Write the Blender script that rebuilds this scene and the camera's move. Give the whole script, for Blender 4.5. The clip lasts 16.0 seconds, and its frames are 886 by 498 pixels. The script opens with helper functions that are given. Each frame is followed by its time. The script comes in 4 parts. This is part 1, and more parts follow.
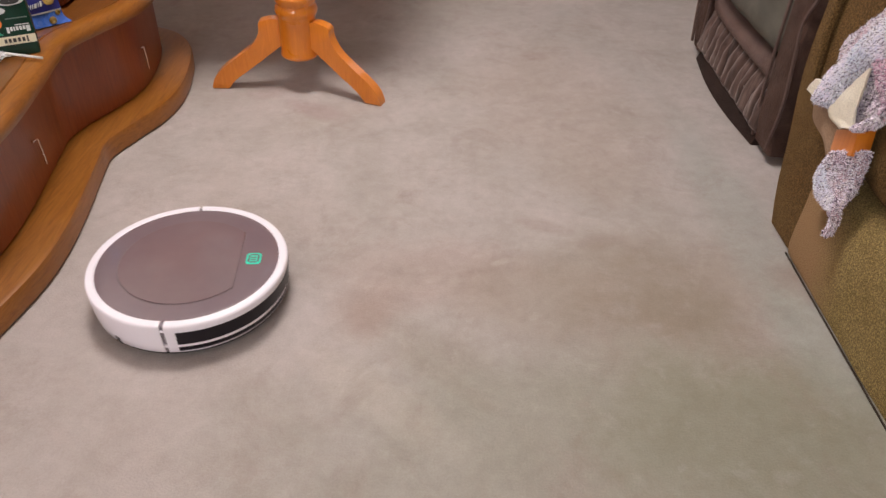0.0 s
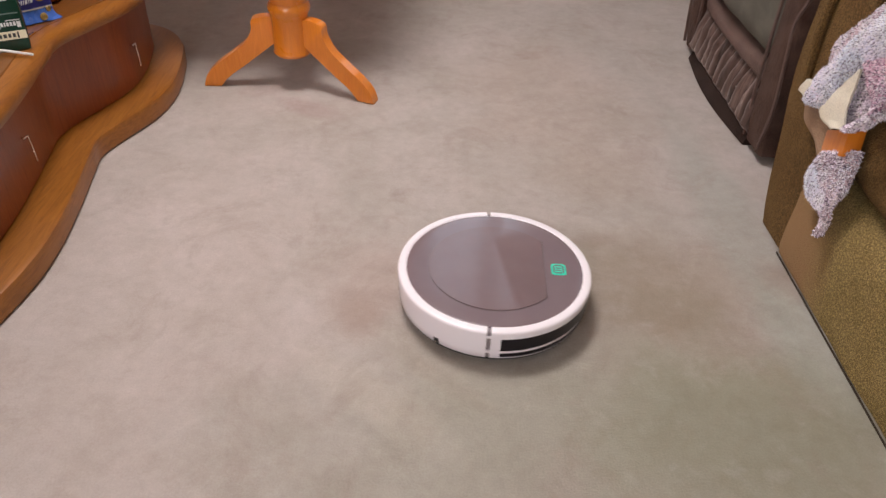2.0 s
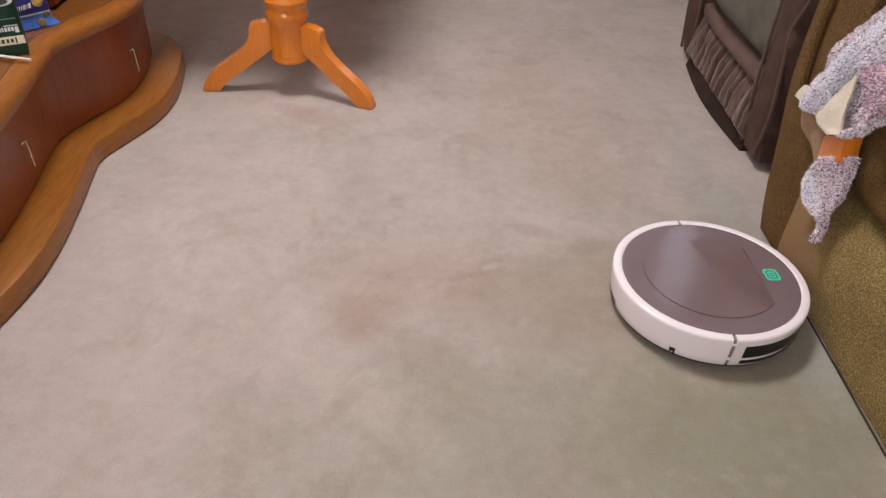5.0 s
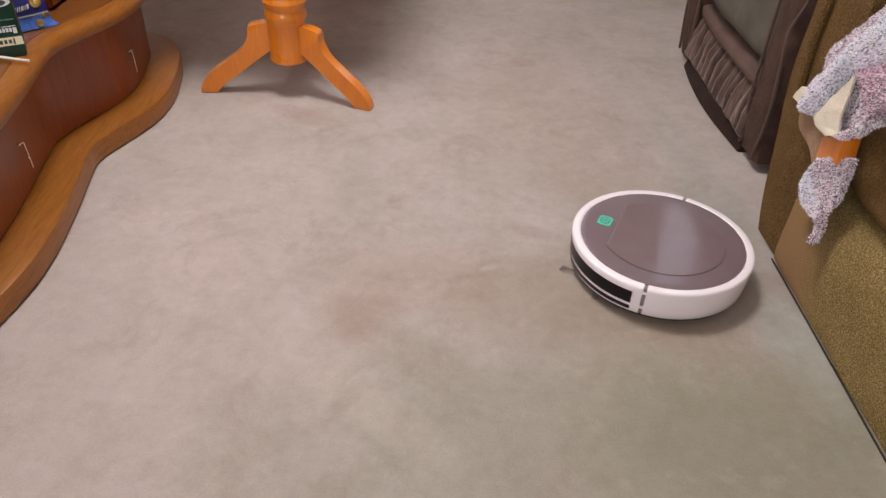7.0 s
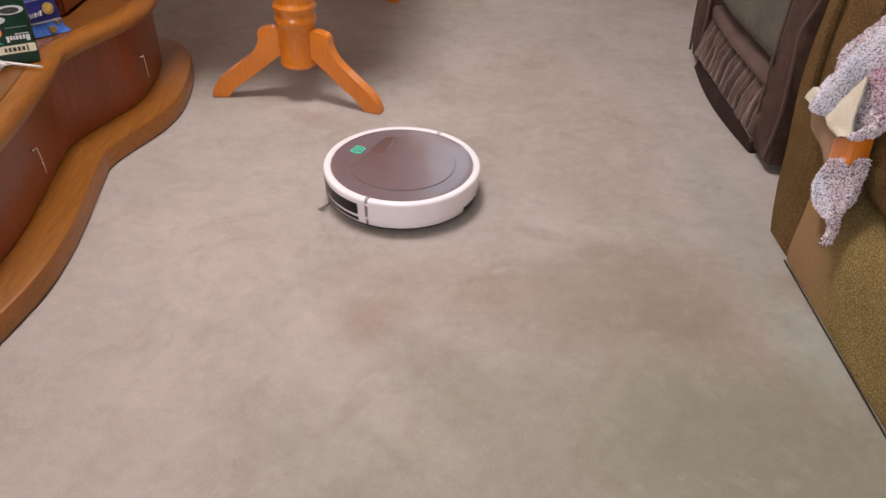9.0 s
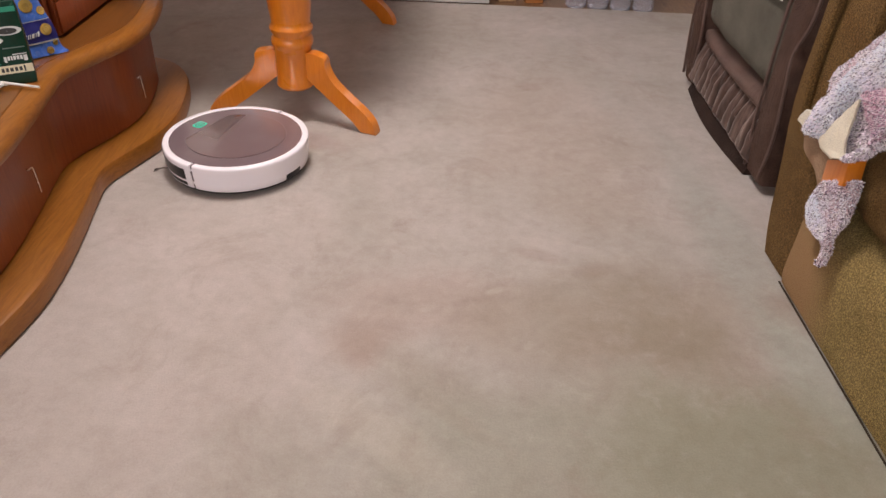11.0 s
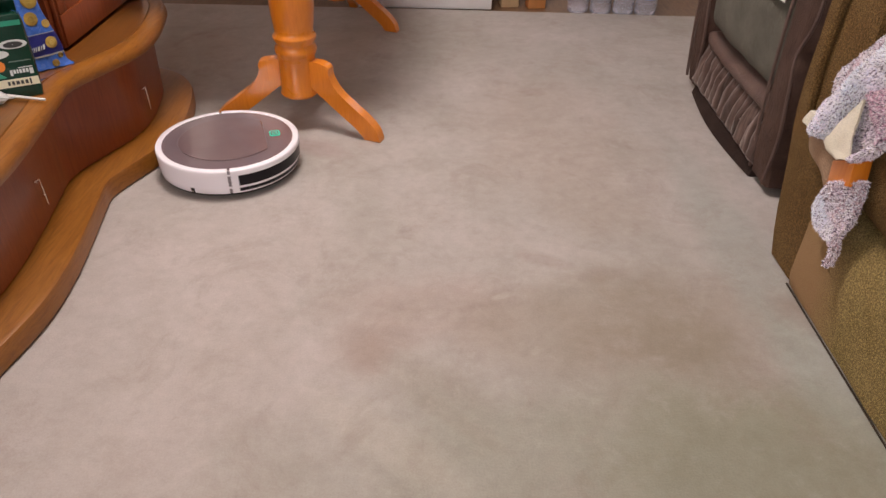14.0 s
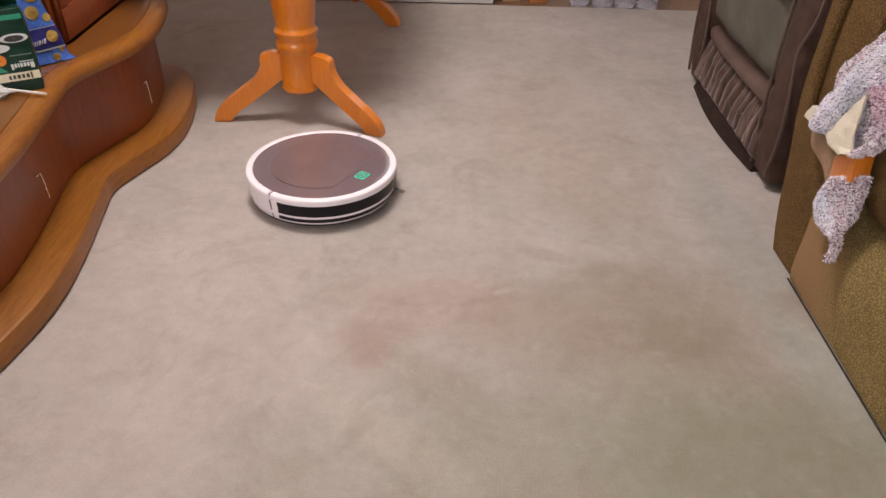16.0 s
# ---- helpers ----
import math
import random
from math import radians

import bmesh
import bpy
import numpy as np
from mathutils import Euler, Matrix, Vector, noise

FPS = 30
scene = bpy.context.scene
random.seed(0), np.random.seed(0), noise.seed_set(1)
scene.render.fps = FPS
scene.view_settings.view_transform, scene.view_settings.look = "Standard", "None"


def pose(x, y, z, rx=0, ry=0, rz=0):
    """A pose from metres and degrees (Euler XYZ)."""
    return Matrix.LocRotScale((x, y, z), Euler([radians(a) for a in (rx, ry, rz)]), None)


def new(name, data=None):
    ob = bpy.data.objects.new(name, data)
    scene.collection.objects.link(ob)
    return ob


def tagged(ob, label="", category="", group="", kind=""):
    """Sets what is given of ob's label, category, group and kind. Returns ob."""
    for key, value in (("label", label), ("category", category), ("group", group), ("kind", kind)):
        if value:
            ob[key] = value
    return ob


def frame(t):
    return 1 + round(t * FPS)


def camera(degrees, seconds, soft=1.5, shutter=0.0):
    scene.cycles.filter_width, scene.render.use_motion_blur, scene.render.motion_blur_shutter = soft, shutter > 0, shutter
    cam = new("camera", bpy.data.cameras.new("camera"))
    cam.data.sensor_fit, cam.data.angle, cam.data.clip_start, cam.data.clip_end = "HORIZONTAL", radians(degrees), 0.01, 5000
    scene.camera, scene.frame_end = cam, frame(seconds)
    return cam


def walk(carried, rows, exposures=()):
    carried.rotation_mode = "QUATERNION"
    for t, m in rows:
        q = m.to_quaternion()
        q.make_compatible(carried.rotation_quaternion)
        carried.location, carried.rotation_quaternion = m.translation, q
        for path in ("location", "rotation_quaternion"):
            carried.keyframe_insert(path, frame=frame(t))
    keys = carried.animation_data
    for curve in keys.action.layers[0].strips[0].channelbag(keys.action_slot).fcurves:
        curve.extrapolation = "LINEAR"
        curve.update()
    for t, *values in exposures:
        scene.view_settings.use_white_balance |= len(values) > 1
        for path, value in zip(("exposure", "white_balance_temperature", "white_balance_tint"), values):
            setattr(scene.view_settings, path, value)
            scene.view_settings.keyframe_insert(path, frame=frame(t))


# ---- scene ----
import itertools

# The camera: a phone held by someone standing still, turning a little
cam = camera(61.8, 16.0, soft=1.45, shutter=0.35)
EYE = (0.0, 0.0, 0.864)
TURNS = [
    (0.0, 52.68, -1.58, 1.21), (0.5, 52.72, -1.60, 1.20), (1.0, 52.62, -1.50, 1.16), (1.5, 52.63, -1.75, 1.03),
    (2.0, 52.59, -2.05, 0.84), (2.5, 52.72, -2.10, 0.83), (3.0, 52.97, -2.13, 0.65), (3.5, 52.86, -2.06, 0.67),
    (4.0, 52.98, -2.17, 0.70), (6.5, 53.06, -2.16, 0.73), (7.0, 53.11, -2.25, 0.62), (7.5, 53.11, -2.19, 0.66),
    (8.0, 53.10, -2.09, 0.70), (8.5, 53.06, -1.95, 0.75), (9.0, 53.32, -1.58, 1.12), (9.5, 54.21, -1.80, 0.88),
    (10.0, 54.74, -2.13, 0.79), (12.5, 55.09, -1.13, 1.07), (13.0, 55.33, -0.86, 0.77), (13.5, 55.39, -0.93, 0.72),
    (14.0, 55.39, -1.00, 0.82), (14.5, 55.49, -0.98, 0.89), (15.0, 55.59, -0.96, 0.91), (15.5, 55.47, -0.82, 1.00),
    (16.0, 54.98, -1.01, 0.94),
]
walk(cam, [(t, pose(*EYE, rx, ry, rz)) for t, rx, ry, rz in TURNS],
     [(0.0, 0.0, 6500, 10), (8.5, 0.0, 6520, 10), (10.5, 0.0, 6700, 11), (16.0, 0.0, 6700, 11)])

# ---- light: daylight outside the far window, one ceiling lamp ----
world = bpy.data.worlds.new("world")
world.use_nodes = True
scene.world = world
_wn = world.node_tree.nodes
_sky = _wn.new("ShaderNodeTexSky")
_sky.sky_type, _sky.sun_disc = "NISHITA", False
_sky.sun_elevation, _sky.sun_rotation = radians(30), radians(140)
_pale = _wn.new("ShaderNodeHueSaturation")
_pale.inputs["Saturation"].default_value = 0.35
world.node_tree.links.new(_sky.outputs["Color"], _pale.inputs["Color"])
world.node_tree.links.new(_pale.outputs["Color"], _wn["Background"].inputs["Color"])
_wn["Background"].inputs["Strength"].default_value = 0.55

LAMP_AT = (-0.36, 1.52, 2.38)
lamp_data = bpy.data.lights.new("ceiling_lamp_light", "AREA")
lamp_data.shape, lamp_data.size, lamp_data.energy, lamp_data.color = "DISK", 0.60, 37, (1.0, 0.92, 0.90)
lamp_light = new("ceiling_lamp_light", lamp_data)
lamp_light.matrix_world = pose(*LAMP_AT)
# daylight falling in through the window behind the camera
SOUTH_WIN = (-1.20, -0.30, 0.75, 2.05)
day_data = bpy.data.lights.new("south_window_light", "AREA")
day_data.shape, day_data.size, day_data.size_y, day_data.energy, day_data.color = "RECTANGLE", 0.86, 1.25, 19.5, (1.0, 0.92, 0.93)
day_light = new("south_window_light", day_data)
day_light.matrix_world = pose(-0.75, -1.63, 1.40, 90, 0, 0)


# ---- materials ----
class Mat:
    """A node material with short ways to wire it."""

    def __init__(self, name, rough=0.6, metal=0.0, spec=0.5):
        self.m = bpy.data.materials.new(name)
        self.m.use_nodes = True
        self.nt = self.m.node_tree
        self.b = self.nt.nodes["Principled BSDF"]
        self.b.inputs["Roughness"].default_value = rough
        self.b.inputs["Metallic"].default_value = metal
        self.b.inputs["Specular IOR Level"].default_value = spec
        self.co = self.n("ShaderNodeTexCoord").outputs["Object"]

    def n(self, kind, **values):
        node = self.nt.nodes.new(kind)
        for key, value in values.items():
            node.inputs[key.replace("_", " ")].default_value = value
        return node

    def link(self, a, b):
        self.nt.links.new(a, b)

    def scaled(self, s):
        node = self.n("ShaderNodeMapping")
        node.inputs["Scale"].default_value = s
        self.link(self.co, node.inputs["Vector"])
        return node.outputs["Vector"]

    def noise(self, scale, detail=4.0, rough=0.55, vec=None, distort=0.0):
        node = self.n("ShaderNodeTexNoise", Scale=scale, Detail=detail, Roughness=rough, Distortion=distort)
        self.link(vec if vec is not None else self.co, node.inputs["Vector"])
        return node.outputs["Fac"]

    def ramp(self, fac, stops):
        node = self.n("ShaderNodeValToRGB")
        el = node.color_ramp.elements
        while len(el) < len(stops):
            el.new(0.5)
        for e, (at, colour) in zip(el, stops):
            e.position, e.color = at, (*colour, 1)
        self.link(fac, node.inputs["Fac"])
        return node.outputs["Color"]

    def mix(self, fac, a, b, how="MIX"):
        node = self.nt.nodes.new("ShaderNodeMix")
        node.data_type, node.blend_type = "RGBA", how
        for sock, value in ((node.inputs[0], fac), (node.inputs[6], a), (node.inputs[7], b)):
            if isinstance(value, (int, float)):
                sock.default_value = value
            elif isinstance(value, tuple):
                sock.default_value = (*value, 1)
            else:
                self.link(value, sock)
        return node.outputs[2]

    def colour(self, c):
        if isinstance(c, tuple):
            self.b.inputs["Base Color"].default_value = (*c, 1)
        else:
            self.link(c, self.b.inputs["Base Color"])
        return self

    def bump(self, height, strength, distance):
        node = self.n("ShaderNodeBump", Strength=strength, Distance=distance)
        self.link(height, node.inputs["Height"])
        self.link(node.outputs["Normal"], self.b.inputs["Normal"])
        return self

    def rough(self, fac, lo, hi):
        node = self.n("ShaderNodeMapRange", To_Min=lo, To_Max=hi)
        self.link(fac, node.inputs["Value"])
        self.link(node.outputs["Result"], self.b.inputs["Roughness"])
        return self


# worn places in the carpet, with shade and bounce tint put into its colour: centre x, y, half widths, turn, colour,
# strength
STAINS_AND_SHADE = [
    (-0.126, 0.955, 0.10, 0.085, 20, (0.355, 0.28, 0.245), 0.50),
    (-0.02, 1.06, 0.24, 0.13, 0, (0.41, 0.305, 0.27), 0.36),
    (0.40, 1.03, 0.26, 0.22, 15, (0.29, 0.235, 0.18), 0.58),
    (0.17, 1.00, 0.20, 0.12, -10, (0.33, 0.275, 0.225), 0.43),
    # right front: green bounce and darkening painted into the colour
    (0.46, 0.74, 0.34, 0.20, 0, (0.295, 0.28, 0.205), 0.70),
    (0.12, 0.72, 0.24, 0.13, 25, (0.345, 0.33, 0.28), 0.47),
    (-0.01, 0.86, 0.15, 0.05, -34, (0.32, 0.28, 0.235), 0.40),
    # grey-green strip by sofa and armchair, their shade painted into the pile
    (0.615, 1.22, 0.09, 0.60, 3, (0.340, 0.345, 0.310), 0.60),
    # pinkish left side: warm bounce from the sideboard, painted in
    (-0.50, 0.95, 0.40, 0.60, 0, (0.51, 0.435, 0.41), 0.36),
    (0.28, 1.80, 0.28, 0.50, 8, (0.42, 0.345, 0.30), 0.43),
    (0.25, 2.09, 0.05, 0.04, 8, (0.33, 0.26, 0.22), 0.40),
    (0.055, 1.062, 0.045, 0.018, 20, (0.27, 0.205, 0.175), 0.26),
    (0.112, 1.100, 0.028, 0.010, 25, (0.66, 0.62, 0.58), 0.28),
    # shade in front of the pedestal legs, painted as two dark patches
    (-0.33, 1.69, 0.12, 0.05, -30, (0.35, 0.255, 0.235), 0.40),
    (-0.47, 1.78, 0.08, 0.05, 0, (0.36, 0.265, 0.24), 0.32),
    # broad darkening of the near carpet, light falloff put into colour
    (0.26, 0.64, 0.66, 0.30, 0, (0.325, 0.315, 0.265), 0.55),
    (0.43, 0.985, 0.13, 0.10, -20, (0.27, 0.225, 0.165), 0.42),
    (0.36, 1.42, 0.16, 0.14, 10, (0.37, 0.31, 0.265), 0.36),
    (-0.125, 0.93, 0.045, 0.075, 10, (0.33, 0.245, 0.205), 0.40),
    # shadow at the sofa's foot, painted on the carpet
    (0.665, 1.07, 0.07, 0.09, 30, (0.30, 0.225, 0.185), 0.45),
    # nearer end of that strip, sofa shade and tint in the colour
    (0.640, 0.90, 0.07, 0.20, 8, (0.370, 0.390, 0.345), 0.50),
    (0.02, 0.79, 0.13, 0.022, -38, (0.31, 0.275, 0.225), 0.40),
    (-0.09, 0.755, 0.20, 0.05, -38, (0.50, 0.455, 0.40), 0.42),
    (0.30, 1.17, 0.09, 0.03, 12, (0.29, 0.225, 0.18), 0.26),
    # second, deeper layer of the painted right-front darkening
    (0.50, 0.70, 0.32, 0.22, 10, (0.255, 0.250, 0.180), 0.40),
    (0.20, 1.22, 0.07, 0.03, -20, (0.31, 0.24, 0.20), 0.34),
]


def carpet_material():
    k = Mat("carpet_pile", 0.95, spec=0.1)
    # broad lanes of brushed pile, then stains and painted shade, then pale scuffs, then tufts
    broad = k.ramp(k.noise(2.2, 5, 0.65, distort=0.5), [(0.34, (0.372, 0.338, 0.302)), (0.64, (0.462, 0.418, 0.392))])
    base = broad
    for i, (x, y, rx, ry, turn, c, strength) in enumerate(STAINS_AND_SHADE):
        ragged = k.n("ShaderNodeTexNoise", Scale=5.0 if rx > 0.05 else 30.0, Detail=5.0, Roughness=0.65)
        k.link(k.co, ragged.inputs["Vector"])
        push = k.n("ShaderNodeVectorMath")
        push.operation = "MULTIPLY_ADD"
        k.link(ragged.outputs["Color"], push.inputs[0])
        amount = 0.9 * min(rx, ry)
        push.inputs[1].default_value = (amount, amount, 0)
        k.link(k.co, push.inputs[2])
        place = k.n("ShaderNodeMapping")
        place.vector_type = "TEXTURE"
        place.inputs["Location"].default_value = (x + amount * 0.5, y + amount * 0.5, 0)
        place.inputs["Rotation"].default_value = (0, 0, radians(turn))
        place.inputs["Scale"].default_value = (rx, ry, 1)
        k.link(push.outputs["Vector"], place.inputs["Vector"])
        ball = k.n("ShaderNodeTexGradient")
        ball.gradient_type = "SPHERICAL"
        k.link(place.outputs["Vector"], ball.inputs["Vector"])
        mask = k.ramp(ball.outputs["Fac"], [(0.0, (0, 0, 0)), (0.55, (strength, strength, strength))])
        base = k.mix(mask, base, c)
    stain = k.noise(6.5, 7, 0.72, k.scaled((1.0, 0.8, 1.0)), 0.7)
    base = k.mix(k.ramp(stain, [(0.53, (0, 0, 0)), (0.74, (0.55, 0.55, 0.55))]), base, (0.30, 0.24, 0.205))
    pale = k.noise(15, 5, 0.7, distort=0.4)
    base = k.mix(k.ramp(pale, [(0.55, (0, 0, 0)), (0.76, (0.26, 0.26, 0.26))]), base, (0.54, 0.49, 0.46))
    blotch = k.noise(12, 5, 0.72, distort=0.3)
    base = k.mix(0.40, base, k.ramp(blotch, [(0.36, (0.84, 0.82, 0.79)), (0.52, (1.0, 1.0, 1.0)), (0.66, (1.08, 1.09, 1.11))]), "MULTIPLY")
    mid = k.noise(42, 5, 0.7)
    base = k.mix(0.38, base, k.ramp(mid, [(0.3, (0.84, 0.83, 0.82)), (0.7, (1.12, 1.13, 1.14))]), "MULTIPLY")
    fine = k.noise(300, 2, 0.6)
    base = k.mix(0.22, base, k.ramp(fine, [(0.28, (0.75, 0.75, 0.75)), (0.72, (1.22, 1.22, 1.22))]), "MULTIPLY")
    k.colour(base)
    tuft = k.n("ShaderNodeMath")
    tuft.operation = "ADD"
    k.link(k.noise(300, 2, 0.6), tuft.inputs[0])
    k.link(k.noise(40, 4, 0.6), tuft.inputs[1])
    k.bump(tuft.outputs[0], 0.32, 0.003)
    k.b.inputs["Sheen Weight"].default_value = 0.1
    return k.m


def wood_material(name, dark, mid, light, along=(14, 1.2, 14), rough=0.3, coat=0.35, scale=1.0, spec=0.5, fibre=0.35):
    k = Mat(name, rough, spec=spec)
    grain = k.noise(9 * scale, 7, 0.62, k.scaled(along), 1.2)
    fine = k.noise(70 * scale, 3, 0.6, k.scaled(along))
    c = k.ramp(grain, [(0.28, dark), (0.5, mid), (0.74, light)])
    c = k.mix(fibre, c, k.ramp(fine, [(0.3, (0.6, 0.55, 0.5)), (0.7, (1.15, 1.15, 1.15))]), "MULTIPLY")
    wear = k.noise(3.5, 5, 0.6)
    c = k.mix(0.5, c, k.ramp(wear, [(0.3, (0.82, 0.80, 0.78)), (0.7, (1.12, 1.12, 1.12))]), "MULTIPLY")
    k.colour(c)
    k.rough(k.noise(6, 4), rough * 0.8, rough * 1.35)
    k.bump(fine, 0.12, 0.001)
    k.b.inputs["Coat Weight"].default_value = coat
    k.b.inputs["Coat Roughness"].default_value = 0.16
    return k.m


def fabric_material(name, a, b, weave=260, depth=0.003, rough=0.92, sheen=0.3, blotch=6, crush=0.0, speckle=0.0, worn=()):
    k = Mat(name, rough, spec=0.15)
    loop = k.n("ShaderNodeTexVoronoi", Scale=weave)
    k.link(k.co, loop.inputs["Vector"])
    base = k.ramp(k.noise(blotch, 5, 0.6), [(0.3, a), (0.7, b)])
    base = k.mix(0.5, base, k.ramp(loop.outputs["Distance"], [(0.0, (1.25, 1.22, 1.15)), (0.75, (0.5, 0.48, 0.45))]), "MULTIPLY")
    if speckle:
        grit = k.noise(weave * 0.9, 4, 0.8)
        base = k.mix(speckle, base, k.ramp(grit, [(0.36, (0.42, 0.39, 0.35)), (0.5, (0.95, 0.95, 0.95)), (0.64, (2.1, 2.05, 1.85))]), "MULTIPLY")
    for centre, radii, colour in worn:
        # rubbed bare: the pile is gone and the smooth tan ground shows
        place = k.n("ShaderNodeMapping")
        place.vector_type = "TEXTURE"
        place.inputs["Location"].default_value = centre
        place.inputs["Scale"].default_value = radii
        ragged = k.n("ShaderNodeTexNoise", Scale=14.0, Detail=5.0, Roughness=0.7)
        k.link(k.co, ragged.inputs["Vector"])
        push = k.n("ShaderNodeVectorMath")
        push.operation = "MULTIPLY_ADD"
        k.link(ragged.outputs["Color"], push.inputs[0])
        push.inputs[1].default_value = (0.05, 0.05, 0.05)
        k.link(k.co, push.inputs[2])
        k.link(push.outputs["Vector"], place.inputs["Vector"])
        ball = k.n("ShaderNodeTexGradient")
        ball.gradient_type = "SPHERICAL"
        k.link(place.outputs["Vector"], ball.inputs["Vector"])
        base = k.mix(k.ramp(ball.outputs["Fac"], [(0.0, (0, 0, 0)), (0.6, (0.9, 0.9, 0.9))]), base, colour)
    k.colour(base)
    inv = k.n("ShaderNodeMath")
    inv.operation = "MULTIPLY_ADD"
    inv.inputs[1].default_value = -1.0
    k.link(loop.outputs["Distance"], inv.inputs[0])
    if crush:
        swirl = k.n("ShaderNodeMath")
        swirl.operation = "MULTIPLY"
        swirl.inputs[1].default_value = crush
        k.link(k.noise(26, 4, 0.6, distort=0.8), swirl.inputs[0])
        k.link(swirl.outputs[0], inv.inputs[2])
    else:
        inv.inputs[2].default_value = 1.0
    k.bump(inv.outputs[0], 0.8, depth)
    k.b.inputs["Sheen Weight"].default_value = sheen
    k.b.inputs["Sheen Tint"].default_value = (*b, 1)
    return k.m


def nap_shade_material(name):
    """Velvet streaked along the gathers: lie of the nap, plus fold shading put into the colour."""
    k = Mat(name, 0.45, spec=0.3)
    streak = k.noise(1.0, 4, 0.65, k.scaled((20, 52, 5)), 0.4)
    patch = k.noise(16, 3, 0.6)
    # dark and pale streaks deepen the shading of the folds
    c = k.ramp(streak, [(0.36, (0.030, 0.016, 0.013)), (0.52, (0.085, 0.051, 0.042)), (0.70, (0.215, 0.155, 0.135))])
    k.colour(k.mix(0.6, c, k.ramp(patch, [(0.3, (0.7, 0.66, 0.64)), (0.7, (1.2, 1.2, 1.2))]), "MULTIPLY"))
    k.bump(streak, 0.6, 0.004)
    k.b.inputs["Sheen Weight"].default_value = 0.8
    k.b.inputs["Sheen Tint"].default_value = (0.45, 0.38, 0.35, 1)
    return k.m


def plain_material(name, c, rough=0.4, metal=0.0, wear=0.12, bump=0.03, coat=0.0, spec=0.5):
    k = Mat(name, rough, metal, spec)
    lo = tuple(v * (1 - wear) for v in c)
    hi = tuple(min(1.0, v * (1 + wear)) for v in c)
    k.colour(k.ramp(k.noise(24, 5, 0.6), [(0.3, lo), (0.7, hi)]))
    k.rough(k.noise(55, 4), rough * 0.85, min(1, rough * 1.25))
    if bump:
        k.bump(k.noise(240, 3), bump, 0.001)
    k.b.inputs["Coat Weight"].default_value = coat
    k.b.inputs["Coat Roughness"].default_value = 0.14
    return k.m


def gloss_material(name, c, rough):
    """Clean moulded plastic, a little scuffed low down by long fine streaks."""
    k = Mat(name, rough)
    scuff = k.ramp(k.noise(30, 3, 0.6, k.scaled((1, 1, 6))), [(0.62, (0, 0, 0)), (0.8, (0.06, 0.06, 0.06))])
    k.colour(k.mix(scuff, c, (0.5, 0.46, 0.46)))
    return k.m


def lid_material(name, c):
    """Satin plastic with a thin clear coat and a trace of dust."""
    k = Mat(name, 0.26, spec=0.6)
    dust = k.ramp(k.noise(9, 4, 0.6), [(0.35, (0, 0, 0)), (0.75, (0.10, 0.10, 0.10))])
    k.colour(k.mix(dust, c, (0.40, 0.36, 0.36)))
    k.b.inputs["Coat Weight"].default_value = 0.9
    k.b.inputs["Coat Roughness"].default_value = 0.10
    return k.m


def towel_material(name, stops, cut=0.50):
    """Long-pile terry: soft pastel patches with dark flecks."""
    k = Mat(name, 0.95, spec=0.1)
    patch = k.noise(11, 3, 0.5, distort=0.5)
    base = k.ramp(patch, [(0.34 + 0.11 * i, c) for i, c in enumerate(stops)])
    clump = k.noise(60, 2, 0.5)
    speck = k.noise(360, 3, 0.75)
    fleck = k.ramp(speck, [(cut, (0, 0, 0)), (cut + 0.05, (1, 1, 1))])
    thin = k.ramp(clump, [(0.36, (0.25, 0.25, 0.25)), (0.56, (1, 1, 1))])
    both = k.mix(thin, (0, 0, 0), fleck)
    k.colour(k.mix(both, base, (0.055, 0.025, 0.055)))
    k.bump(k.noise(230, 3, 0.7), 1.0, 0.008)
    k.b.inputs["Sheen Weight"].default_value = 0.25
    return k.m


def pile_material(name, stops):
    """Terry loops: every tuft has one of a few colours."""
    k = Mat(name, 0.95, spec=0.1)
    pick = k.n("ShaderNodeNewGeometry").outputs["Random Per Island"]
    shade = k.ramp(pick, stops)
    for node in k.nt.nodes:
        if node.bl_idname == "ShaderNodeValToRGB":
            node.color_ramp.interpolation = "CONSTANT"
    # the dye fades from one stretch of cloth to the next
    k.colour(k.mix(0.4, shade, k.ramp(k.noise(16, 2, 0.5), [(0.35, (0.88, 1.0, 1.06)), (0.5, (1.06, 1.05, 1.07)), (0.68, (1.08, 0.90, 1.02))]), "MULTIPLY"))
    k.b.inputs["Sheen Weight"].default_value = 0.2
    return k.m


def glow_material(name, c, strength):
    k = Mat(name, 0.4)
    k.colour(c)
    k.b.inputs["Emission Color"].default_value = (*c, 1)
    k.b.inputs["Emission Strength"].default_value = strength
    return k.m


def clear_material(name, c=(1, 1, 1), rough=0.05, ior=1.3):
    k = Mat(name, rough)
    k.colour(c)
    k.b.inputs["Transmission Weight"].default_value = 1.0
    k.b.inputs["IOR"].default_value = ior
    return k.m


M_CARPET = carpet_material()
M_OAK = wood_material("oak_trim", (0.200, 0.069, 0.010), (0.290, 0.106, 0.014), (0.350, 0.137, 0.022), rough=0.36, coat=0.15, fibre=0.22)
M_OAK_DARK = wood_material("polished_oak_top", (0.150, 0.055, 0.011), (0.190, 0.071, 0.014), (0.225, 0.088, 0.019), rough=0.28, coat=0.5, fibre=0.2)
M_DOOR = wood_material("mahogany_door", (0.200, 0.040, 0.010), (0.262, 0.058, 0.014), (0.318, 0.077, 0.020), along=(12, 12, 1.0), rough=0.36, coat=0.22, spec=0.5, fibre=0.12)
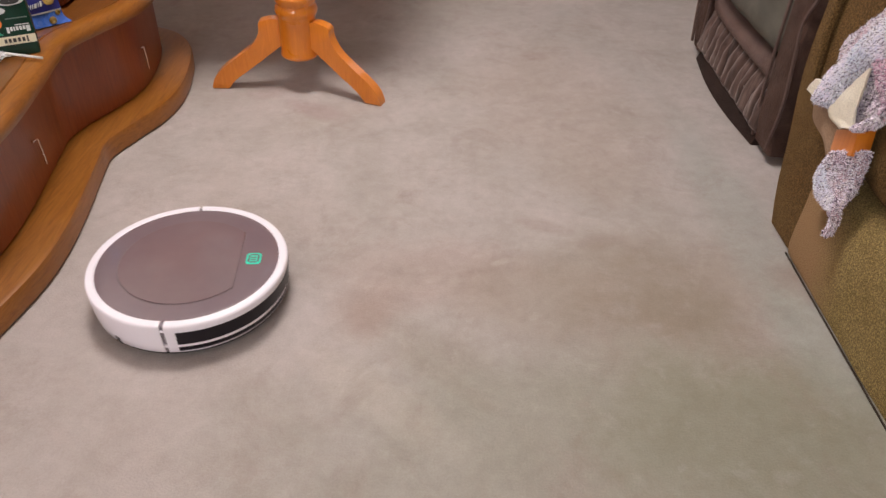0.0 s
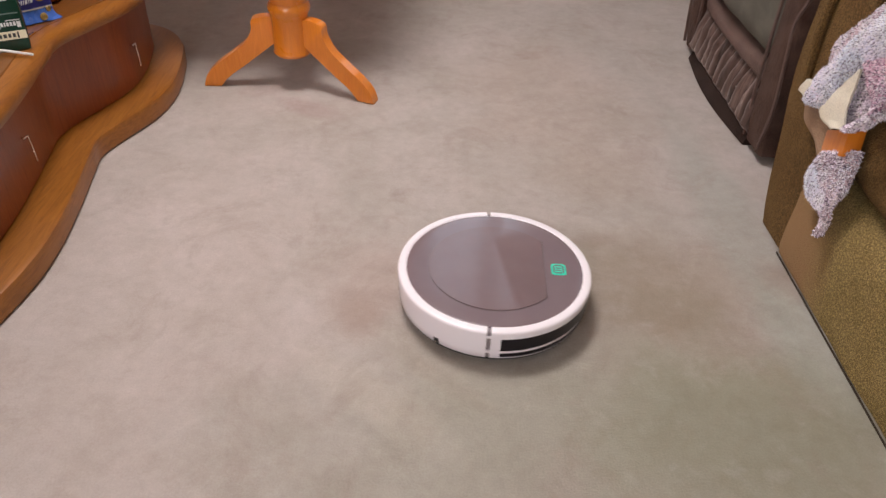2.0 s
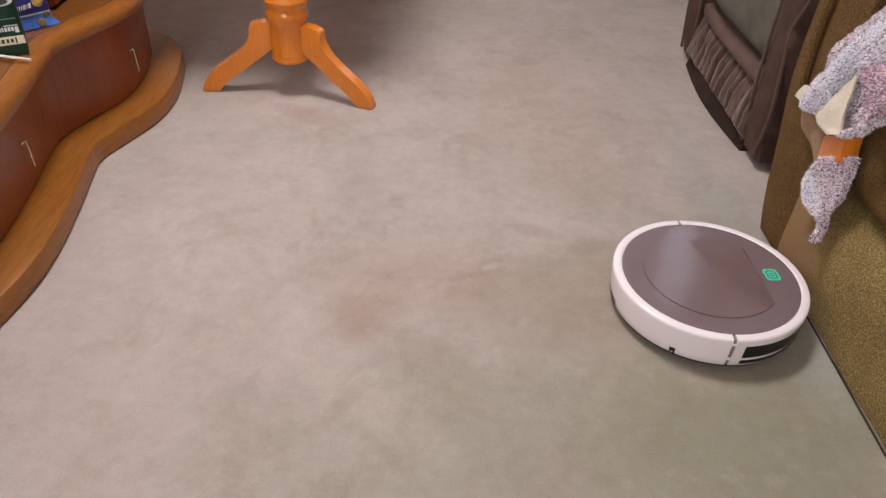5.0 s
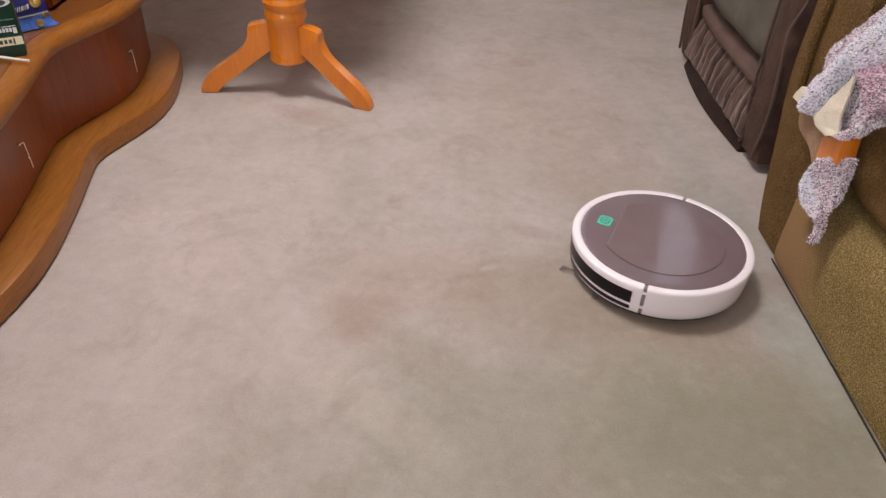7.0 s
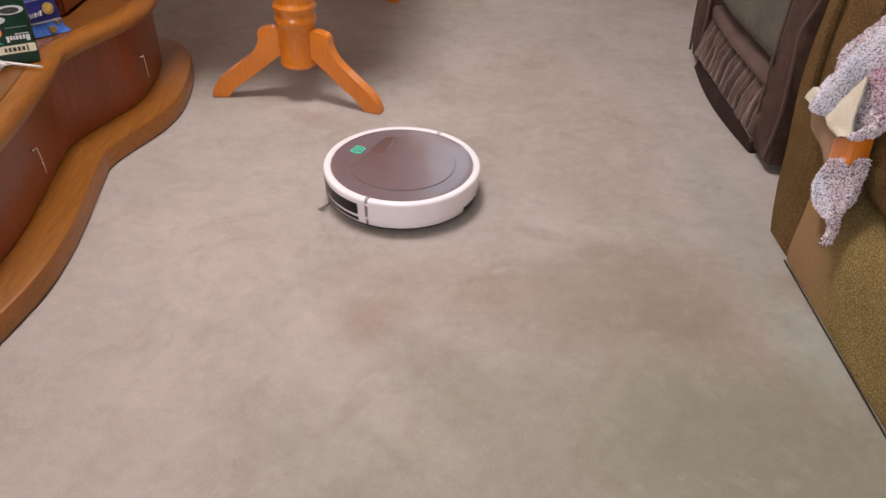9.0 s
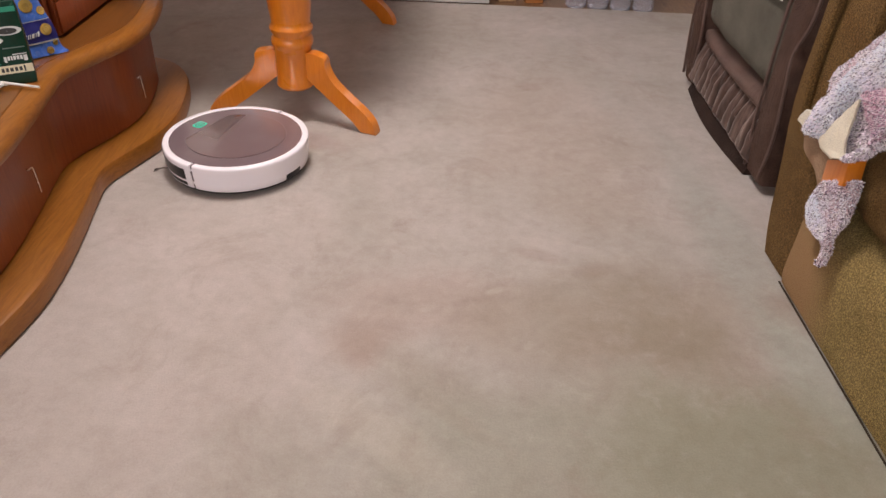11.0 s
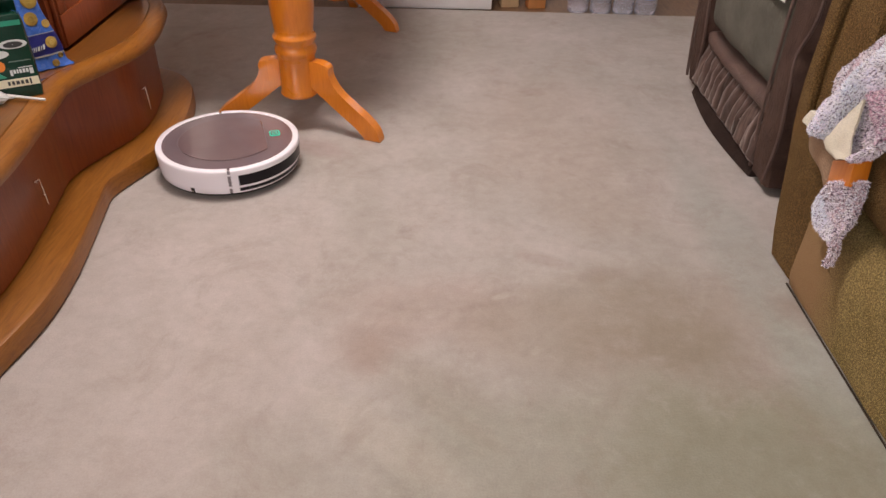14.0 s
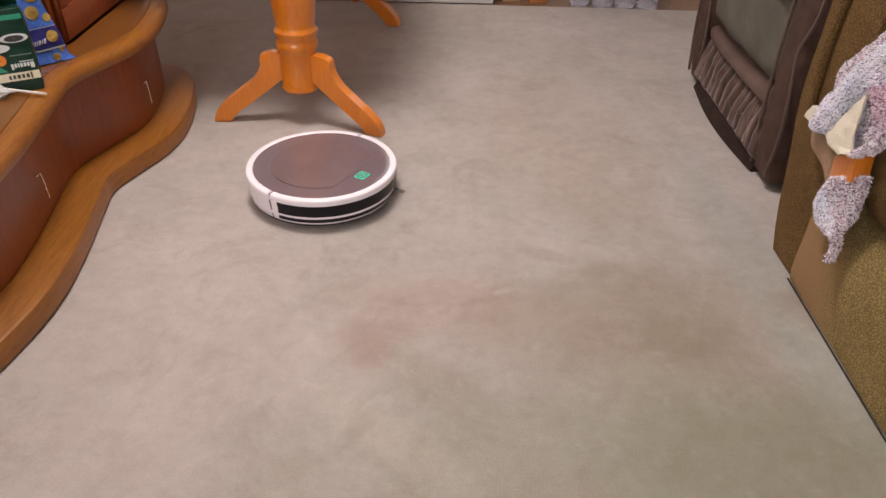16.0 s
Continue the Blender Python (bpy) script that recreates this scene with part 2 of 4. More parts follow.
M_PINE = wood_material("orange_varnished_wood", (0.68, 0.190, 0.014), (0.74, 0.225, 0.018), (0.80, 0.265, 0.026), along=(10, 10, 1.0), rough=0.27, coat=0.6, fibre=0.14)
M_BOARD = wood_material("floorboard", (0.12, 0.06, 0.03), (0.19, 0.10, 0.05), (0.26, 0.15, 0.08), rough=0.4)
M_SOFA = fabric_material("mustard_boucle", (0.245, 0.180, 0.070), (0.34, 0.255, 0.115), 400, 0.0038, speckle=0.95,
                         worn=(((0.02, -0.01, 0.06), (0.12, 0.17, 0.22), (0.36, 0.215, 0.115)),))
M_SOFA_DARK = fabric_material("brown_boucle", (0.130, 0.075, 0.029), (0.190, 0.118, 0.048), 400, 0.0035, blotch=11, speckle=0.85)
M_VELVET = fabric_material("brown_velvet", (0.050, 0.026, 0.021), (0.125, 0.074, 0.058), 700, 0.004, 0.55, 0.8, 18, crush=3.0)
M_PLEAT = nap_shade_material("crushed_brown_velvet")
M_RAIL = fabric_material("dark_brown_velvet", (0.028, 0.017, 0.014), (0.058, 0.036, 0.030), 700, 0.003, 0.7, 0.3, 12, crush=1.5)
M_ROLL = fabric_material("soft_brown_velvet", (0.105, 0.066, 0.056), (0.185, 0.125, 0.108), 700, 0.003, 0.5, 0.9, 9, crush=1.5)
M_VELVET_GREY = fabric_material("grey_velvet", (0.115, 0.108, 0.088), (0.215, 0.208, 0.175), 700, 0.004, 0.65, 0.5, 10, crush=2.5)
M_TOWEL = towel_material("speckled_terry", [(0.88, 0.80, 0.92), (0.80, 0.70, 0.80), (0.92, 0.90, 0.90), (0.78, 0.56, 0.64)])
M_TOWEL_BLUE = towel_material("pale_blue_terry", [(0.80, 0.90, 0.99), (0.86, 0.84, 0.99), (0.95, 0.92, 0.99), (0.97, 0.95, 0.98)], 0.52)
M_TOWEL_PINK = towel_material("pink_terry", [(0.86, 0.80, 0.84), (0.74, 0.54, 0.60), (0.82, 0.74, 0.74), (0.66, 0.42, 0.48)], 0.485)
_FLECK = (0.10, 0.07, 0.12)
M_PILE = pile_material("mauve_terry_pile", [(0.0, _FLECK), (0.20, (0.56, 0.48, 0.60)), (0.32, (0.90, 0.84, 0.92)), (0.65, (0.96, 0.94, 0.98))])
M_PILE_BLUE = pile_material("pale_blue_terry_pile", [(0.0, _FLECK), (0.14, (0.60, 0.62, 0.78)), (0.24, (0.90, 0.91, 0.99)), (0.60, (0.97, 0.97, 1.0))])
M_PILE_PINK = pile_material("pink_terry_pile", [(0.0, _FLECK), (0.24, (0.60, 0.30, 0.42)), (0.42, (0.86, 0.66, 0.76)), (0.75, (0.93, 0.86, 0.90))])
M_LINING = fabric_material("cream_terry", (0.93, 0.87, 0.70), (0.97, 0.93, 0.82), 700, 0.0015)
M_LINING_DULL = fabric_material("beige_terry", (0.36, 0.24, 0.16), (0.46, 0.32, 0.22), 420, 0.002)
M_WHITE = gloss_material("white_gloss_plastic", (0.93, 0.89, 0.95), 0.25)
M_HATCH = lid_material("brown_mauve_hatch_plastic", (0.185, 0.128, 0.138))
M_LID = lid_material("mauve_lid_plastic", (0.185, 0.137, 0.155))
M_BLACK = plain_material("black_plastic", (0.009, 0.007, 0.011), 0.3, wear=0.1, bump=0.0, spec=0.25)
M_GAP_SHADE = plain_material("dark_brown_gap_shade", (0.035, 0.024, 0.014), 0.9)
M_RUBBER = plain_material("dark_rubber", (0.02, 0.02, 0.02), 0.7)
M_SEAM = plain_material("fine_seam", (0.115, 0.080, 0.088), 0.4, bump=0.0)
M_JOINT = plain_material("grey_joint", (0.22, 0.19, 0.21), 0.5, bump=0.0)
M_GREEN = glow_material("green_button_light", (0.01, 0.42, 0.29), 0.5)
M_STEEL = plain_material("brushed_steel", (0.72, 0.68, 0.62), 0.25, 1.0, bump=0.02)
M_BRISTLE = plain_material("grey_bristle", (0.16, 0.14, 0.13), 0.8)
M_WALL = plain_material("painted_wallpaper", (0.70, 0.65, 0.60), 0.85, wear=0.06, bump=0.1)
M_CEIL = plain_material("ceiling_paint", (0.78, 0.76, 0.72), 0.9, wear=0.03, bump=0.05)
M_CURTAIN = fabric_material("heavy_curtain", (0.42, 0.34, 0.31), (0.54, 0.46, 0.42), 480, 0.001)
_veil = M_CURTAIN.node_tree
_through = _veil.nodes.new("ShaderNodeBsdfTranslucent")
_through.inputs["Color"].default_value = (0.75, 0.68, 0.66, 1)
_both = _veil.nodes.new("ShaderNodeMixShader")
_both.inputs["Fac"].default_value = 0.45
_veil.links.new(_veil.nodes["Principled BSDF"].outputs["BSDF"], _both.inputs[1])
_veil.links.new(_through.outputs["BSDF"], _both.inputs[2])
_veil.links.new(_both.outputs["Shader"], _veil.nodes["Material Output"].inputs["Surface"])
M_FRAME = plain_material("white_frame_paint", (0.78, 0.77, 0.75), 0.4, wear=0.04)
M_PANE = clear_material("window_pane", (1, 1, 1), 0.0, 1.05)
M_PACK = plain_material("green_foil_pack", (0.006, 0.036, 0.023), 0.24, wear=0.25, bump=0.15)
M_PACK_LIGHT = plain_material("green_foil_pack_top", (0.02, 0.27, 0.17), 0.3)
M_PAPER = plain_material("cream_label", (0.72, 0.68, 0.50), 0.5)
M_INK = plain_material("dark_ink", (0.03, 0.03, 0.03), 0.5)
M_SILVER_INK = plain_material("pale_ink", (0.62, 0.66, 0.66), 0.35)
M_GOLD_INK = plain_material("gold_ink", (0.36, 0.24, 0.05), 0.35, wear=0.5)
M_PALE_LINE = plain_material("pale_line_ink", (0.34, 0.36, 0.36), 0.4)
M_GREY_INK = plain_material("grey_green_ink", (0.10, 0.16, 0.14), 0.4)
M_ORANGE_INK = plain_material("orange_ink", (0.75, 0.22, 0.03), 0.4)
M_BLUE = plain_material("blue_foil", (0.055, 0.155, 0.56), 0.26, wear=0.35, bump=0.2)
M_BLUE_DARK = plain_material("dark_blue_foil", (0.015, 0.018, 0.16), 0.3, wear=0.2)
M_FILM = clear_material("cellophane", (0.95, 0.95, 0.95), 0.12, 1.25)
M_FILM.node_tree.nodes["Principled BSDF"].inputs["Transmission Weight"].default_value = 0.55
M_WHITE_BOX = plain_material("white_enamel", (0.80, 0.77, 0.78), 0.35, wear=0.03)
M_PET = clear_material("bottle_plastic", (0.86, 0.88, 1.0), 0.10, 1.25)
M_PET.node_tree.nodes["Principled BSDF"].inputs["Transmission Weight"].default_value = 0.78
M_BLUE_LABEL = plain_material("blue_label", (0.10, 0.14, 0.48), 0.4)
M_BEIGE = plain_material("beige_card", (0.55, 0.38, 0.22), 0.6)
M_CARTON = plain_material("faded_orange_card", (0.52, 0.22, 0.07), 0.6)
M_LAMP = glow_material("lamp_glass", (1.0, 0.92, 0.88), 4.0)


# ---- mesh tools ----
def mesh_of(bm, name, material, smooth=True):
    me = bpy.data.meshes.new(name)
    bmesh.ops.recalc_face_normals(bm, faces=bm.faces)
    bm.to_mesh(me)
    bm.free()
    me.materials.append(material)
    if smooth:
        me.polygons.foreach_set("use_smooth", [True] * len(me.polygons))
        me.set_sharp_from_angle(angle=radians(38))
    return me


def part(name, bm, material, parent=None, label="", at=None):
    """Links a bmesh as one mesh object under a thing or a part."""
    ob = new(name, mesh_of(bm, name, material))
    if parent is not None:
        ob.parent = parent
    if at is not None:
        ob.matrix_basis = at
    return tagged(ob, label)


def structure(name, bm, material, label):
    return tagged(part(name, bm, material), label, kind="structure")


def base(name, x, y, z, rz=0, label="", category="", group=""):
    ob = new(name)
    ob.matrix_basis = pose(x, y, z, 0, 0, rz)
    return tagged(ob, label, category, group)


def box(bm, x0, x1, y0, y1, z0, z1, bevel=0.0, seg=2):
    m = Matrix.LocRotScale(((x0 + x1) / 2, (y0 + y1) / 2, (z0 + z1) / 2), None, (x1 - x0, y1 - y0, z1 - z0))
    vs = bmesh.ops.create_cube(bm, size=1, matrix=m)["verts"]
    if bevel:
        es = list({e for v in vs for e in v.link_edges})
        bmesh.ops.bevel(bm, geom=es, offset=bevel, segments=seg, profile=0.5, affect="EDGES")
    return bm


def lathe(bm, profile, seg=48, a0=0.0, a1=360.0, close=True):
    """Turns (r, z) pairs round the z axis, over an arc in degrees."""
    full = abs(a1 - a0) >= 359.9
    n = seg if full else seg + 1
    rings = []
    for i in range(n):
        a = radians(a0 + (a1 - a0) * i / seg)
        rings.append([bm.verts.new((r * math.cos(a), r * math.sin(a), z)) for r, z in profile])
    for i in range(seg):
        p, q = rings[i], rings[(i + 1) % n]
        for k in range(len(profile) - 1):
            bm.faces.new((p[k], q[k], q[k + 1], p[k + 1]))
    if close and not full:
        bm.faces.new(rings[0])
        bm.faces.new(rings[-1][::-1])
    elif close and full:
        bm.faces.new([r[0] for r in rings])
        bm.faces.new([r[-1] for r in rings][::-1])
    return bm


def prism(bm, outline, z0, z1, bevel=0.0, m=None):
    """An outline in x, y raised from z0 to z1, its edges rounded."""
    lo = [bm.verts.new((x, y, z0)) for x, y in outline]
    hi = [bm.verts.new((x, y, z1)) for x, y in outline]
    n = len(outline)
    faces = [bm.faces.new(lo[::-1]), bm.faces.new(hi)]
    for i in range(n):
        faces.append(bm.faces.new((lo[i], lo[(i + 1) % n], hi[(i + 1) % n], hi[i])))
    if bevel:
        es = list({e for f in faces[:2] for e in f.edges})
        out = bmesh.ops.bevel(bm, geom=es, offset=bevel, segments=2, profile=0.5, affect="EDGES")
        lo = list({v for f in bm.faces for v in f.verts})
        hi = []
    if m is not None:
        bmesh.ops.transform(bm, matrix=m, verts=lo + hi)
    return bm


def tube(bm, path, r, seg=8):
    """A round rod along a path of points."""
    rings = []
    for i, p in enumerate(path):
        p = Vector(p)
        d = (Vector(path[min(i + 1, len(path) - 1)]) - Vector(path[max(i - 1, 0)])).normalized()
        side = d.orthogonal().normalized()
        up = d.cross(side)
        rr = r(i / (len(path) - 1)) if callable(r) else r
        rings.append([bm.verts.new(p + rr * (math.cos(2 * math.pi * k / seg) * side + math.sin(2 * math.pi * k / seg) * up)) for k in range(seg)])
    for a, b in zip(rings, rings[1:]):
        off = min(range(seg), key=lambda s: (a[0].co - b[s].co).length)
        for k in range(seg):
            bm.faces.new((a[k], a[(k + 1) % seg], b[(k + 1 + off) % seg], b[(k + off) % seg]))
    bm.faces.new(rings[0])
    bm.faces.new(rings[-1])
    return bm


def grid(bm, nu, nv, fn):
    """A sheet of nu by nv cells whose corners are fn(u, v), u and v from 0 to 1."""
    vs = [[bm.verts.new(fn(i / nu, j / nv)) for j in range(nv + 1)] for i in range(nu + 1)]
    for i in range(nu):
        for j in range(nv):
            bm.faces.new((vs[i][j], vs[i + 1][j], vs[i + 1][j + 1], vs[i][j + 1]))
    return bm


def thicken(bm, d):
    bmesh.ops.recalc_face_normals(bm, faces=bm.faces)
    bmesh.ops.solidify(bm, geom=bm.faces[:], thickness=d)
    return bm


def spline(points, n):
    """A smooth curve through points, n steps a span."""
    ps = [Vector(p) for p in points]
    ps = [2 * ps[0] - ps[1]] + ps + [2 * ps[-1] - ps[-2]]
    out = []
    for a, b, c, d in zip(ps, ps[1:], ps[2:], ps[3:]):
        for i in range(n):
            t = i / n
            out.append(0.5 * (2 * b + (c - a) * t + (2 * a - 5 * b + 4 * c - d) * t * t + (3 * b - a - 3 * c + d) * t ** 3))
    return out + [ps[-2]]


def cushion(bm, x0, x1, y0, y1, z0, z1, puff=0.02, r=0.03, n=10):
    """A padded block: rounded edges and swollen faces."""
    vs0 = set(bm.verts)
    box(bm, x0, x1, y0, y1, z0, z1)
    es = [e for e in bm.edges if not (set(e.verts) <= vs0)]
    bmesh.ops.subdivide_edges(bm, edges=es, cuts=n, use_grid_fill=True)
    c = Vector(((x0 + x1) / 2, (y0 + y1) / 2, (z0 + z1) / 2))
    h = Vector(((x1 - x0) / 2, (y1 - y0) / 2, (z1 - z0) / 2))
    for v in bm.verts:
        if v in vs0:
            continue
        d = v.co - c
        u = [d[i] / h[i] for i in range(3)]
        inner = Vector([max(-h[i] + r, min(h[i] - r, d[i])) for i in range(3)])
        out = d - inner
        if out.length > 1e-6:
            d = inner + out.normalized() * min(r, max(abs(q) for q in out))
        for i in range(3):
            j, k = (i + 1) % 3, (i + 2) % 3
            if abs(abs(u[i]) - 1) < 1e-4:
                d[i] += math.copysign(puff * (1 - u[j] ** 2) * (1 - u[k] ** 2), u[i])
        v.co = c + d + 0.004 * Vector(noise.noise_vector(v.co * 9))
    return bm


# ---- the room ----
WALL_W, WALL_E, WALL_S, WALL_N, CEILING = -1.32, 1.90, -1.60, 3.36, 2.55

bm = bmesh.new()
box(bm, WALL_W, WALL_E, WALL_S, WALL_N, -0.12, -0.012)
structure("floor", bm, M_BOARD, "dark brown wooden floor beyond the carpet edge")


def carpet_height(x, y):
    return 0.0012 * noise.noise((x * 5, y * 5, 0)) + 0.0006 * noise.noise((x * 23, y * 23, 3))


bm = bmesh.new()
CARPET_END = 2.865
grid(bm, 150, 200, lambda u, v: (WALL_W + 0.01 + u * 3.2, WALL_S + 0.01 + v * (CARPET_END + 0.012 * math.sin(u * 4) - WALL_S - 0.01 - 0.035 * u + 0.02),
                                  carpet_height(u * 3.2, v * 4.4)))
_rim = bmesh.ops.extrude_edge_only(bm, edges=[e for e in bm.edges if e.is_boundary])
for g in _rim["geom"]:
    if isinstance(g, bmesh.types.BMVert):
        g.co.z = -0.0118
structure("carpet", bm, M_CARPET, "mottled beige wall to wall carpet with worn stains and painted-in shade")

for name, x0, x1, y0, y1 in (("wall_west", WALL_W - 0.12, WALL_W, WALL_S, WALL_N), ("wall_east", WALL_E, WALL_E + 0.12, WALL_S, WALL_N)):
    bm = bmesh.new()
    box(bm, x0, x1, y0, y1, -0.12, CEILING)
    structure(name, bm, M_WALL, "pale wallpapered wall of the living room")
bm = bmesh.new()
box(bm, WALL_W - 0.12, SOUTH_WIN[0], WALL_S - 0.12, WALL_S, -0.12, CEILING)
box(bm, SOUTH_WIN[1], WALL_E + 0.12, WALL_S - 0.12, WALL_S, -0.12, CEILING)
box(bm, SOUTH_WIN[0], SOUTH_WIN[1], WALL_S - 0.12, WALL_S, -0.12, SOUTH_WIN[2])
box(bm, SOUTH_WIN[0], SOUTH_WIN[1], WALL_S - 0.12, WALL_S, SOUTH_WIN[3], CEILING)
structure("wall_south", bm, M_WALL, "pale wallpapered wall with a daylight window")
WIN = (-1.02, 1.60, 0.72, 2.44)
bm = bmesh.new()
box(bm, WALL_W - 0.12, WIN[0], WALL_N, WALL_N + 0.14, -0.12, CEILING)
box(bm, WIN[1], WALL_E + 0.12, WALL_N, WALL_N + 0.14, -0.12, CEILING)
box(bm, WIN[0], WIN[1], WALL_N, WALL_N + 0.14, -0.12, WIN[2])
box(bm, WIN[0], WIN[1], WALL_N, WALL_N + 0.14, WIN[3], CEILING)
structure("wall_north", bm, M_WALL, "pale wallpapered wall with a wide window")
bm = bmesh.new()
box(bm, WALL_W - 0.12, WALL_E + 0.12, WALL_S - 0.12, WALL_N + 0.14, CEILING, CEILING + 0.1)
structure("ceiling", bm, M_CEIL, "white painted ceiling")


def make_window():
    w = tagged(base("window_1", (WIN[0] + WIN[1]) / 2, WALL_N + 0.05, WIN[2]), "white framed window with three panes", kind="structure")
    hw, h = (WIN[1] - WIN[0]) / 2, WIN[3] - WIN[2]
    bm = bmesh.new()
    for x0, x1, z0, z1 in ((-hw, hw, 0, 0.06), (-hw, hw, h - 0.06, h), (-hw, -hw + 0.06, 0.06, h - 0.06), (hw - 0.06, hw, 0.06, h - 0.06),
                           (-0.44, -0.38, 0.06, h - 0.06), (0.38, 0.44, 0.06, h - 0.06)):
        box(bm, x0, x1, 0, 0.05, z0, z1, 0.004)
    part("window_frame", bm, M_FRAME, w)
    for x0, x1 in ((-hw + 0.06, -0.44), (-0.38, 0.38), (0.44, hw - 0.06)):
        bm = bmesh.new()
        box(bm, x0, x1, 0.02, 0.026, 0.06, h - 0.06)
        pane = part("pane", bm, M_PANE, w)
        pane.visible_shadow = False
    return w


make_window()


def curtain(x0, x1):
    n = max(6, int((x1 - x0) / 0.012))
    bm = bmesh.new()
    grid(bm, n, 8, lambda u, v: (x0 + u * (x1 - x0), WALL_N - 0.09 + 0.025 * math.sin(u * (x1 - x0) * 62 + 0.4 * v), 0.30 + v * 2.18))
    thicken(bm, 0.003)
    ob = part("curtain", bm, M_CURTAIN)
    return tagged(ob, "heavy pale beige curtain hanging before the window", "curtain", "window curtains")


for x0, x1 in ((-1.14, -0.93), (-0.73, -0.10), (0.25, 0.37), (0.47, 1.24), (1.46, 1.74)):
    curtain(x0, x1)
bm = bmesh.new()
tube(bm, [(-1.25, WALL_N - 0.09, 2.49), (1.75, WALL_N - 0.09, 2.49)], 0.014, 10)
for x in (-1.2, 0.25, 1.7):
    box(bm, x - 0.01, x + 0.01, WALL_N - 0.09, WALL_N, 2.48, 2.50)
tagged(part("curtain_rod", bm, M_STEEL), "thin steel curtain rod above the window", "curtain rod")

lamp = base("ceiling_lamp", LAMP_AT[0], LAMP_AT[1], CEILING, label="round white glass ceiling lamp, lit", category="lamp")
bm = bmesh.new()
lathe(bm, [(0.001, -0.002), (0.40, -0.002), (0.40, -0.03), (0.39, -0.035)], 40, close=False)
part("mount", bm, M_FRAME, lamp)
bm = bmesh.new()
lathe(bm, [(0.37, -0.036), (0.36, -0.08), (0.30, -0.11), (0.001, -0.125)], 40, close=False)
part("shade", bm, M_LAMP, lamp, "glowing opal glass shade")


# ---- the sideboard with a waved front ----
WAVE = spline([(-0.78, -0.30), (-0.745, 0.20), (-0.775, 0.50), (-0.725, 0.78), (-0.695, 0.96), (-0.694, 1.08), (-0.712, 1.22), (-0.735, 1.355),
               (-0.742, 1.425), (-0.713, 1.515), (-0.683, 1.60), (-0.670, 1.70), (-0.684, 1.83), (-0.722, 1.97), (-0.80, 2.07), (-0.92, 2.11), (-1.10, 2.12)], 18)
BACK = -1.25


def offset_wave(d):
    out = []
    for i, p in enumerate(WAVE):
        t = (WAVE[min(i + 1, len(WAVE) - 1)] - WAVE[max(i - 1, 0)]).normalized()
        out.append(Vector((p.x - t.y * d, p.y + t.x * d)))
    return out


def waved(bm, profile, lo=None, hi=None, back=BACK):
    """Sweeps (inset, z) pairs along the waved front and closes them at the back wall."""
    rows = []
    for inset, z in profile:
        rows.append([(q.x, q.y, z) for q, w in zip(offset_wave(inset), WAVE) if (lo is None or w.y >= lo) and (hi is None or w.y <= hi)])
    first, last = profile[0], profile[-1]
    if back is not None:
        rows = [[(back, y, z) for x, y, z in rows[0]]] + rows + [[(back, y, z) for x, y, z in rows[-1]]]
    vs = [[bm.verts.new(p) for p in r] for r in rows]
    for a, b in zip(vs, vs[1:]):
        for i in range(len(a) - 1):
            bm.faces.new((a[i], a[i + 1], b[i + 1], b[i]))
    for i in range(len(vs[0]) - 1):
        bm.faces.new((vs[-1][i], vs[-1][i + 1], vs[0][i + 1], vs[0][i]))
    for end in (0, -1):
        bm.faces.new([r[end] for r in vs])
    return bm


TOP_Z = 0.283
SEAM = WAVE[144].y


